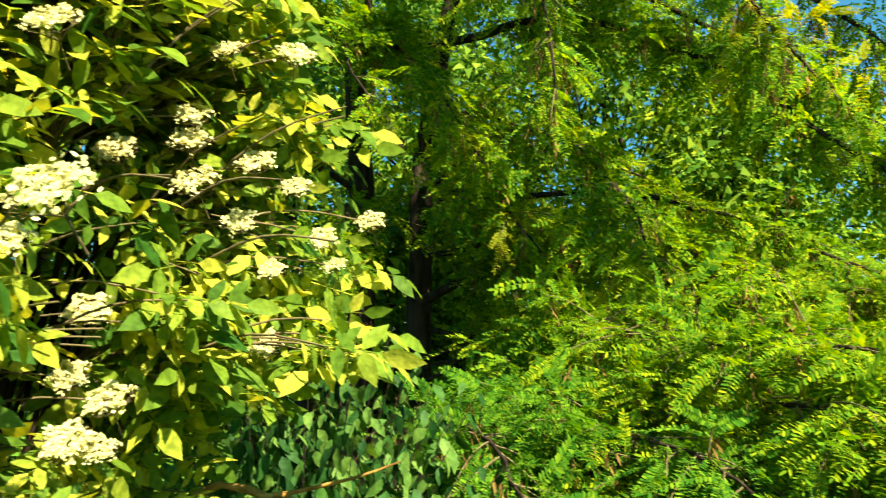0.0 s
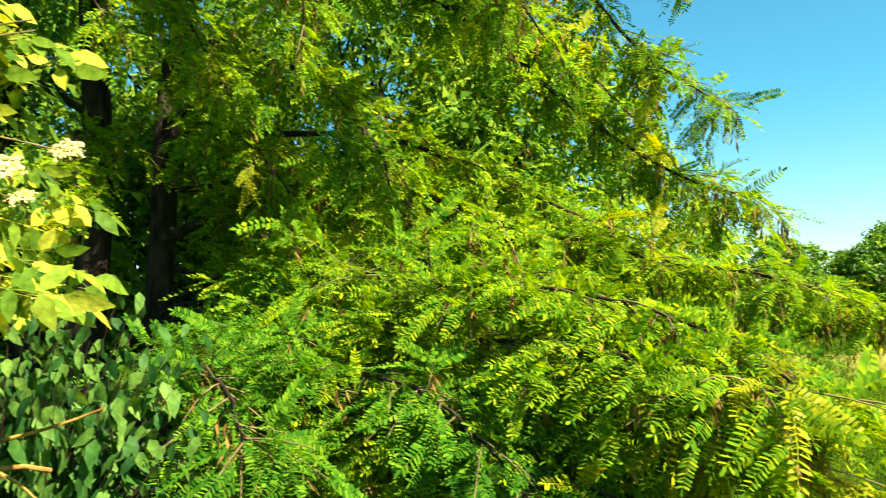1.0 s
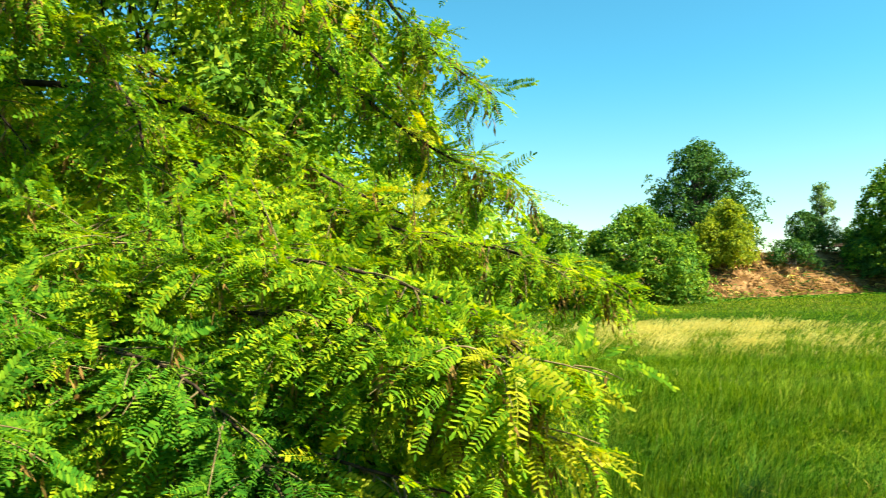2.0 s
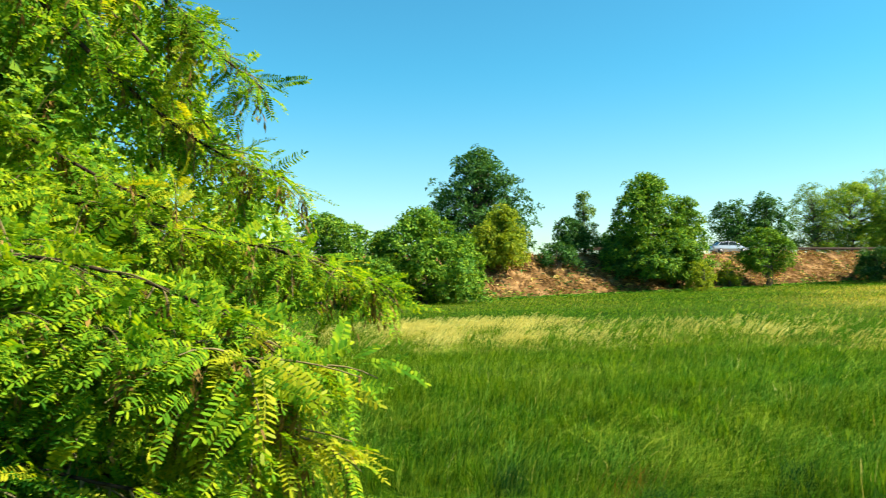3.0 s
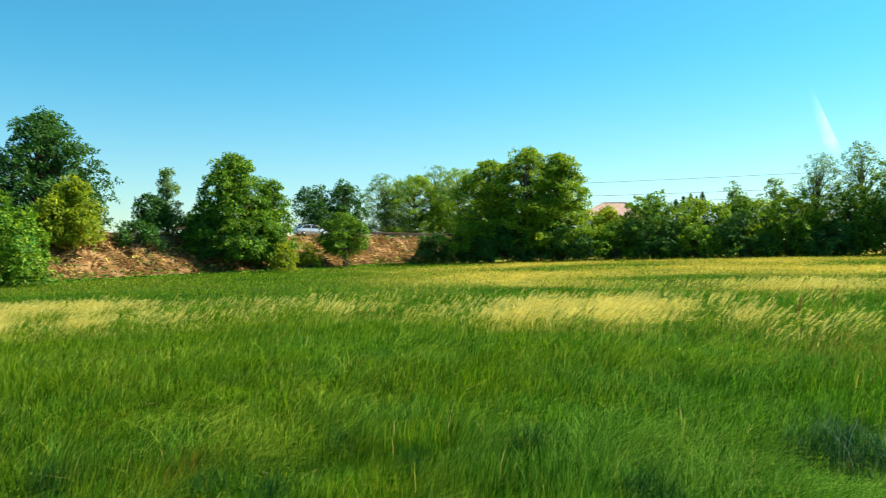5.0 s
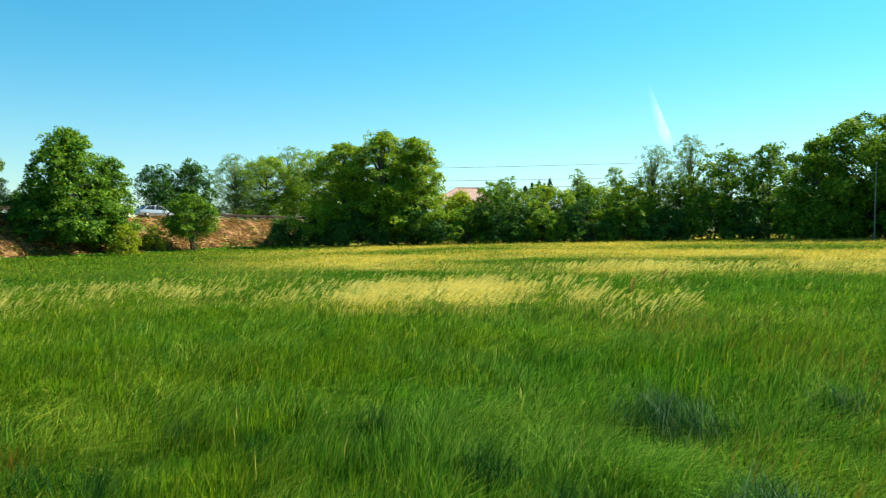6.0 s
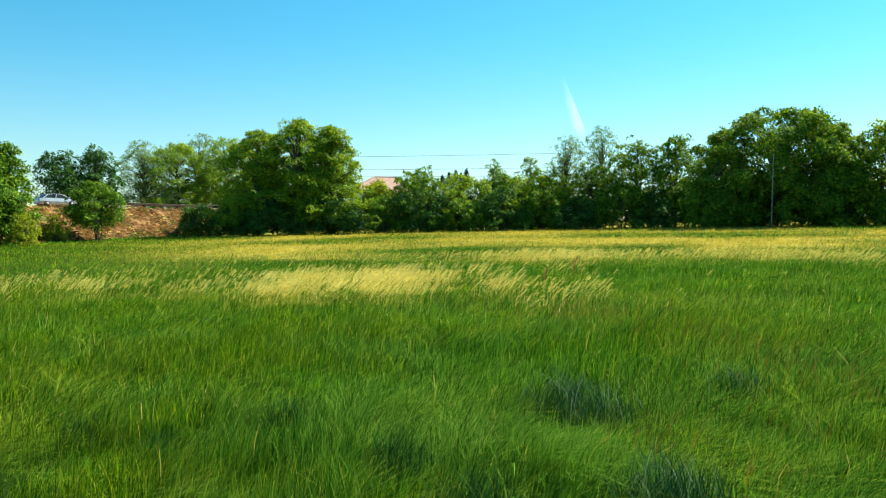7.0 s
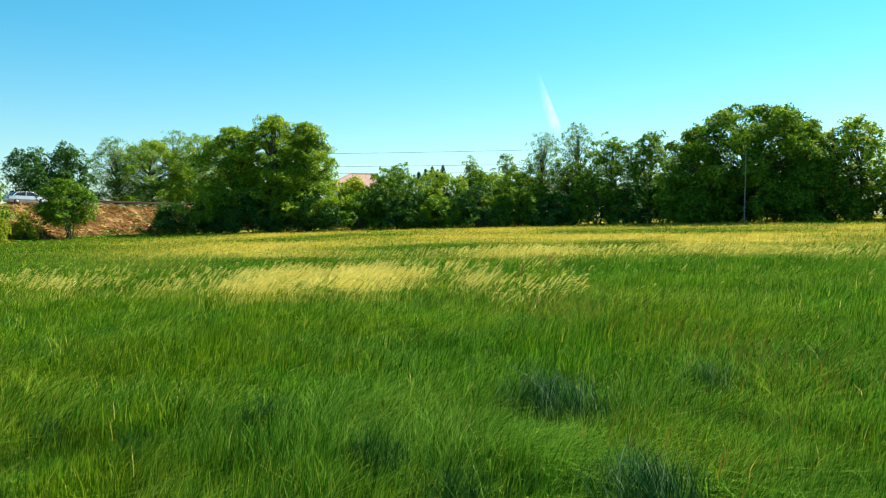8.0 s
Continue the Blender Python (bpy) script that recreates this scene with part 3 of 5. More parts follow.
tree("poplar_tree", "tall slim airy tree with see-through crown", "tree", 106.8, 97, 12.0, 6.2, LEAF_GREY, 0.25, 26, 1000, 0.55, 1.1, 0.1, templates=FINE, seed=38, ragged=0.35, group=ROW)
tree("broadleaf_tree", "green tree with uneven crown in the row", "tree", 106.4, 94, 7.2, 8.6, LEAF_MID, 0.04, 18, 900, 0.7, seed=39, stems=3, group=ROW)
tree("broadleaf_tree", "tall green tree with uneven crown in the row", "tree", 109.3, 94, 9.8, 7.8, LEAF_MID, 0.04, 24, 1300, 0.7, 0.9, 0.3, seed=40, stems=3, ragged=0.25, group=ROW)
tree("broadleaf_tree", "tall green tree with uneven crown in the row", "tree", 112.0, 94, 10.0, 8.4, LEAF_MID, 0.04, 24, 1300, 0.7, 0.9, 0.3, seed=41, stems=3, ragged=0.25, group=ROW)
# the great dome and what follows it
tree("linden_tree", "great domed tree with sunlit yellow-green top", "tree", 118.8, 88, 11.7, 15.2, LEAF_MID, 0.02, 60, 5200, 0.8, 0.85, 0.0, seed=42, stems=4, full=4.4, group=ROW)
tree("linden_tree", "lower flank tree grown into the domed tree", "tree", 115.2, 86.5, 9.6, 7.0, LEAF_MID, 0.02, 34, 1900, 0.75, 0.85, 0.1, seed=46, stems=3, full=3.4, group=ROW)
tree("linden_tree", "lower flank tree grown into the domed tree", "tree", 122.3, 87, 9.6, 6.6, LEAF_MID, 0.02, 34, 1900, 0.75, 0.85, 0.1, seed=47, stems=3, full=3.4, group=ROW)
tree("broadleaf_tree", "sunlit yellow-green tree beside the domed tree", "tree", 125.2, 88, 9.6, 8.4, LEAF_FRESH, 0.05, 28, 1600, 0.75, 0.9, 0.1, seed=43, stems=3, full=3.6, group=ROW)
tree("broadleaf_tree", "green tree at the end of the row", "tree", 130.0, 86, 9.2, 9.0, LEAF_MID, 0.05, 24, 1200, 0.8, seed=44, stems=3, group=ROW)
tree("broadleaf_tree", "green tree at the end of the row", "tree", 135.5, 84, 9.6, 8.5, LEAF_MID, 0.05, 24, 1100, 0.8, seed=45, stems=3, group=ROW)

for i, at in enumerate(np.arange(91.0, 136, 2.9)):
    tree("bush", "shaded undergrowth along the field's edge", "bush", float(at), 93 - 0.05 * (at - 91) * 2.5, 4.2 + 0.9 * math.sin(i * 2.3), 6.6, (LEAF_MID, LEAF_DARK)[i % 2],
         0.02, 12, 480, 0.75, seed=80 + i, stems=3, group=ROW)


def conifer(bearing, dist, height, seed):
    rng = np.random.default_rng(seed)
    x, y = spot(bearing, dist)
    base = thing("conifer", (x, y, surface(x, y)), "dark pointed conifer rising behind the row", "conifer", "conifers behind the row")
    part("trunk", mesh_of("trunk", *tube([(0, 0, -0.2), (0, 0, height * 0.97)], (0.16, 0.02), 6)), BARK_FAR, base)
    n = 420
    k = rng.random(n) ** 0.55
    a = rng.uniform(0, 6.28, n)
    r = 0.34 * height * (1 - k) ** 0.85 * rng.uniform(0.3, 1.05, n) + 0.03
    p = np.stack((r * np.cos(a), r * np.sin(a), height * (0.08 + 0.92 * k) - 0.25 * r), 1)
    w = np.stack((np.cos(a), np.sin(a), 0.1 + 0 * a), 1)
    part("crown", mesh_of("crown", *scatter(SPRAY, p, turns_along(w, np.tile((0, 0, 1.0), (n, 1))), np.stack((1.0 - 0.65 * k, 0.6 - 0.3 * k, 0.5 - 0.1 * k), 1))), LEAF_CONIFER, base)


for b, h, s in ((95.2, 7.6, 4), (95.7, 8.0, 1), (96.2, 8.3, 2), (96.6, 7.9, 5), (97.0, 8.5, 3)):
    conifer(b, 108, h, s)


def thicket():
    """Low shaded scrub behind the near tree."""
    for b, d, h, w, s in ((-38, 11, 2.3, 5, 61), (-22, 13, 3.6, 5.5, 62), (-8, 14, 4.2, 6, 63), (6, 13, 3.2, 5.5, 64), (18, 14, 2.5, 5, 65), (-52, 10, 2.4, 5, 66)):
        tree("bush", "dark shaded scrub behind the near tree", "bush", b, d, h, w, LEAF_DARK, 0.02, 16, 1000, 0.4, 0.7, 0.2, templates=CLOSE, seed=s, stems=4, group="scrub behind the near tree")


thicket()


# ---- house, pole, cables, car ----
def house():
    x, y = spot(90.9, 150)
    base = thing("house", (x, y, surface(x, y)), "pale house with a faded red hipped tile roof behind trees", "house")
    base.rotation_euler = (0, 0, radians(8))
    bm = bmesh.new()
    box(bm, (-5, -6.5, 0), (5, 6.5, 7.1), 0.03)
    part("wall", bm, RENDERED, base)
    bm = bmesh.new()
    lo = [bm.verts.new(c) for c in ((-5.6, -7.1, 7.1), (5.6, -7.1, 7.1), (5.6, 7.1, 7.1), (-5.6, 7.1, 7.1))]
    hi = [bm.verts.new(c) for c in ((0, -2.0, 9.9), (0, 2.0, 9.9))]
    un = [bm.verts.new((v.co.x, v.co.y, 6.95)) for v in lo]
    for q in ((lo[0], lo[1], hi[0]), (lo[1], lo[2], hi[1], hi[0]), (lo[2], lo[3], hi[1]), (lo[3], lo[0], hi[0], hi[1])):
        bm.faces.new(q)
    for i in range(4):
        bm.faces.new((lo[i], un[i], un[(i + 1) % 4], lo[(i + 1) % 4]))
    bm.faces.new(un)
    roof = part("roof", bm, ROOF_TILE, base)
    caps = [tube((a, b), (0.12, 0.12), 6) for a, b in (((0, -2, 9.92), (0, 2, 9.92)), ((0, -2, 9.92), (-5.6, -7.1, 7.12)), ((0, 2, 9.92), (-5.6, 7.1, 7.12)),
                                                      ((0, -2, 9.92), (5.6, -7.1, 7.12)), ((0, 2, 9.92), (5.6, 7.1, 7.12)))]
    part("ridge", mesh_of("ridge", *joined(caps)), ROOF_TILE, roof)


house()


def pole():
    x, y = spot(118.4, 79)
    base = thing("utility_pole", (x, y, surface(x, y)), "thin pale grey pole before the domed tree", "pole")
    part("shaft", smooth(mesh_of("shaft", *tube([(-0.12, 0.1, -0.3), (0, 0, 3), (0.1, -0.1, 6.9)], (0.055, 0.045, 0.035), 8))), POLE_GREY, base)
    part("cap", mesh_of("cap", *tube([(0.1, -0.1, 6.86), (0.1, -0.1, 6.95), (0.1, -0.1, 6.96)], (0.06, 0.06, 0.01), 8)), STEEL, base)


pole()


CABLE_ENDS = (spot(70, 215), spot(125, 190))
CABLE_RUNS = ((17.3, 18.6, 1.2), (14.0, 14.8, 0.8), (12.4, 12.6, 0.6))


def cables():
    (ax, ay), (bx, by) = CABLE_ENDS
    across = math.atan2(by - ay, bx - ax)
    for x, y, tops in ((ax, ay, [c[0] for c in CABLE_RUNS]), (bx, by, [c[1] for c in CABLE_RUNS])):
        foot = surface(x, y)
        base = thing("power_pole", (x, y, foot), "weathered power pole far behind the trees", "pole", "power poles")
        base.rotation_euler = (0, 0, across)
        part("shaft", smooth(mesh_of("shaft", *tube([(0, 0.16, -0.4), (0, 0.16, tops[0] - foot + 0.3)], (0.15, 0.09), 9))), POLE_GREY, base)
        for z in tops:
            bm = bmesh.new()
            box(bm, (-0.05, -0.06, z - foot - 0.1), (0.05, 0.4, z - foot + 0.0), 0.01)
            part("bracket", bm, STEEL, base)
    for z0, z1, sag in CABLE_RUNS:
        n = 40
        k = np.linspace(0, 1, n)
        line = np.stack((ax + (bx - ax) * k, ay + (by - ay) * k, z0 + (z1 - z0) * k - sag * 4 * k * (1 - k)), 1)
        tagged(part("power_cable", mesh_of("power_cable", *tube(line, np.full(n, 0.035), 5)), CABLE),
               "thin power cable hanging across the sky", "cable", "power cables")


cables()


def car():
    bx, by = spot(68.55, 97.8)
    base = thing("car", (bx, by, ROAD_Z + 0.03), "silver saloon car standing on the embankment road", "car")
    base.rotation_euler = (0, 0, radians(-44))
    # cross-sections along the body: x, half width, sill, waist
    rows = ((-2.2, 0.62, 0.42, 0.72), (-2.12, 0.8, 0.3, 0.92), (-1.4, 0.86, 0.22, 0.98), (0, 0.88, 0.2, 0.94), (1.1, 0.86, 0.22, 0.9), (1.9, 0.8, 0.28, 0.76), (2.2, 0.6, 0.4, 0.6))

    def loft(rows_of):
        v, n = [], 0
        for ring in rows_of:
            v += ring
            n = len(ring)
        m = len(rows_of)
        f = [(i * n + j, i * n + (j + 1) % n, (i + 1) * n + (j + 1) % n, (i + 1) * n + j) for i in range(m - 1) for j in range(n)]
        bm = bmesh.new()
        vs = [bm.verts.new(c) for c in v]
        for q in f:
            bm.faces.new([vs[i] for i in q])
        bm.faces.new(vs[:n][::-1])
        bm.faces.new(vs[-n:])
        bmesh.ops.recalc_face_normals(bm, faces=bm.faces)
        return bm

    part("body", loft([[(x, -w * 0.94, lo), (x, -w, (lo + hi) / 2), (x, -w * 0.93, hi), (x, w * 0.93, hi), (x, w, (lo + hi) / 2), (x, w * 0.94, lo)] for x, w, lo, hi in rows]), CAR_PAINT, base)
    cabin = ((-1.75, 0.7, 0.95), (-1.2, 0.62, 1.36), (-0.3, 0.6, 1.45), (0.45, 0.62, 1.4), (1.25, 0.72, 0.92))
    part("windows", loft([[(x, -w - 0.1 * (1.5 - z), 0.9), (x, -w, z), (x, w, z), (x, w + 0.1 * (1.5 - z), 0.9)] for x, w, z in cabin]), CAR_GLASS, base, "dark tinted windows")
    part("roof", loft([[(x, -w - 0.012, z - 0.05), (x, -w + 0.03, z + 0.015), (x, w - 0.03, z + 0.015), (x, w + 0.012, z - 0.05)] for x, w, z in cabin[1:4]]), CAR_PAINT, base)
    for x0, x1 in ((-1.72, -1.18), (-0.35, -0.25), (1.2, 0.44)):
        for sgn in (-1, 1):
            za, zb = (0.95, 1.37) if abs(x0) > 1 else (0.95, 1.44)
            part("pillar", mesh_of("pillar", *tube([(x0, sgn * 0.76, za), (x1, sgn * 0.63, zb)], (0.045, 0.04), 5)), CAR_PAINT, base)
    for x in (-1.35, 1.35):
        for sgn in (-1, 1):
            ring = [(x + 0, sgn * y, 0.31) for y in (0.68, 0.7, 0.86, 0.88)]
            tyre = part("tyre", smooth(mesh_of("tyre", *tube(ring, (0.24, 0.31, 0.31, 0.24), 16))), RUBBER, base)
            part("rim", mesh_of("rim", *tube([(x, sgn * 0.8, 0.31), (x, sgn * 0.875, 0.31), (x, sgn * 0.88, 0.31)], (0.22, 0.21, 0.02), 12)), STEEL, tyre)
    for sgn in (-1, 1):
        bm = bmesh.new()
        box(bm, (-2.2, sgn * 0.6 - 0.13, 0.7), (-2.1, sgn * 0.6 + 0.13, 0.86), 0.02)
        part("tail_lamp", bm, LAMP_RED, base)


car()


def cloud():
    """A thin vapour streak, far off."""
    m, n, l, p = material("vapour")
    tr = n.new("ShaderNodeBsdfTransparent")
    mx = n.new("ShaderNodeMixShader")
    df = n.new("ShaderNodeBsdfTranslucent")
    df.inputs[0].default_value = (0.95, 0.97, 1, 1)
    co, gr, sep = n.new("ShaderNodeTexCoord"), n.new("ShaderNodeTexNoise"), n.new("ShaderNodeSeparateXYZ")
    gr.inputs["Scale"].default_value, gr.inputs["Detail"].default_value = 0.03, 4.0
    l.new(co.outputs["Object"], gr.inputs["Vector"])
    l.new(co.outputs["Generated"], sep.inputs[0])
    # soft sides across the streak's width
    side = math_node(n, l, "SUBTRACT", sep.outputs["X"], 0.5)
    side = math_node(n, l, "SUBTRACT", 1.0, math_node(n, l, "MULTIPLY", math_node(n, l, "ABSOLUTE", side, 0), 2.0))
    ends = math_node(n, l, "MULTIPLY", math_node(n, l, "SUBTRACT", 1.0, sep.outputs["Z"]), 1.1)
    foot = math_node(n, l, "MINIMUM", math_node(n, l, "MULTIPLY", sep.outputs["Z"], 4.0), 1.0)
    fac = math_node(n, l, "MULTIPLY", math_node(n, l, "MULTIPLY", side, ends), math_node(n, l, "MULTIPLY", gr.outputs["Fac"], foot))
    l.new(math_node(n, l, "MINIMUM", math_node(n, l, "MULTIPLY", fac, 0.45), 0.34), mx.inputs[0])
    l.new(tr.outputs[0], mx.inputs[1])
    l.new(df.outputs[0], mx.inputs[2])
    l.new(mx.outputs[0], n["Material Output"].inputs[0])
    x, y = spot(104.9, 1500)
    k = np.linspace(0, 1, 14)
    half = 9.5 * (1 - k) ** 0.8 * np.minimum(1, 0.45 + 2.2 * k) + 4
    cx = 22 - 50 * k ** 0.85
    v = np.concatenate((np.stack((cx - half, 0 * k, 135 * k), 1), np.stack((cx, 6 + 0 * k, 135 * k), 1), np.stack((cx + half, 0 * k, 135 * k), 1)))
    f = [(i + 14 * c, i + 14 * (c + 1), i + 1 + 14 * (c + 1), i + 1 + 14 * c) for c in range(2) for i in range(13)]
    ob = part("cloud", smooth(mesh_of("cloud", v, f)), m)
    ob.location = (x, y, 152)
    ob.rotation_euler = (0, 0, radians(-104.9))
    tagged(ob, "thin white vapour streak low in the blue sky", "cloud", kind="structure")


cloud()


# ---- the near robinia ----
def frond(pairs, length, leaflet, droop, fine, seed):
    """A feathered leaf along +x: a thin bent stalk with pairs of oval leaflets."""
    rng = np.random.default_rng(seed)
    if fine:
        lv = np.array(((0, 0, 0), (0.24, 0.15, 0.04), (0.78, 0.16, 0.04), (1, 0, -0.03), (0.78, -0.16, 0.04), (0.24, -0.15, 0.04)))
        lf = np.array(((0, 5, 1), (1, 5, 4), (1, 4, 2), (2, 4, 3)))
    else:
        lv = np.array(((0, 0, 0), (0.5, 0.33, 0.08), (1, 0, -0.03), (0.5, -0.33, 0.08)))
        lf = np.array(((0, 2, 1), (0, 3, 2)))
    k = np.linspace(0.16, 0.97, pairs)
    stalk = lambda q: np.stack((q * length, 0 * q, -droop * length * q ** 2), 1)
    at, ways = [], []
    for s in (-1, 1):
        at.append(stalk(k))
        ways.append(np.stack((0.45 + 0 * k, s * (1.0 + 0 * k), rng.normal(0, 0.16, pairs) - 0.15), 1))
    at.append(stalk(np.array([1.0])))
    ways.append(np.array([(1.0, 0, -0.5)]))
    at, ways = np.concatenate(at), np.concatenate(ways)
    size = leaflet * np.concatenate((*[np.interp(k, (0, 0.5, 1), (0.75, 1.05, 0.8))] * 2, [0.95])) * rng.uniform(0.88, 1.1, len(at))
    ups = np.tile((0, 0, 1.0), (len(at), 1)) + rng.normal(0, 0.22, (len(at), 3))
    v, f = scatter((lv, lf), at, turns_along(ways, ups), size)
    r = stalk(np.linspace(0, 1, 4))
    rv = np.concatenate((r + (0, 0.0012, 0), r - (0, 0.0012, 0)))
    rf = np.array([q for i in range(3) for q in ((i, i + 4, i + 5), (i, i + 5, i + 1))])
    return joined(((v, f), (rv, rf)))


FRONDS_FINE = [frond(13, 0.19, 0.034, 0.3, True, 1), frond(14, 0.22, 0.036, 0.5, True, 2), frond(11, 0.16, 0.031, 0.2, True, 3)]
FRONDS = [frond(8, 0.2, 0.045, 0.35, False, 4), frond(9, 0.23, 0.046, 0.6, False, 5), frond(7, 0.17, 0.042, 0.25, False, 6)]


def pod_bunch(seed):
    """A hanging bunch of withered flowers and flat young pods."""
    rng = np.random.default_rng(seed)
    n = 6
    p = np.stack((rng.normal(0, 0.008, n), rng.normal(0, 0.008, n), -np.linspace(0.01, 0.09, n)), 1)
    tv = np.array(((0, 0, 0), (0.5, 0.1, 0), (1, 0, 0), (0.5, -0.1, 0)))
    tf = np.array(((0, 2, 1), (0, 3, 2)))
    w = np.stack((rng.normal(0, 0.5, n), rng.normal(0, 0.5, n), -np.ones(n)), 1)
    return scatter((tv, tf), p, turns_along(w, rng.normal(size=(n, 3))), rng.uniform(0.03, 0.055, n))


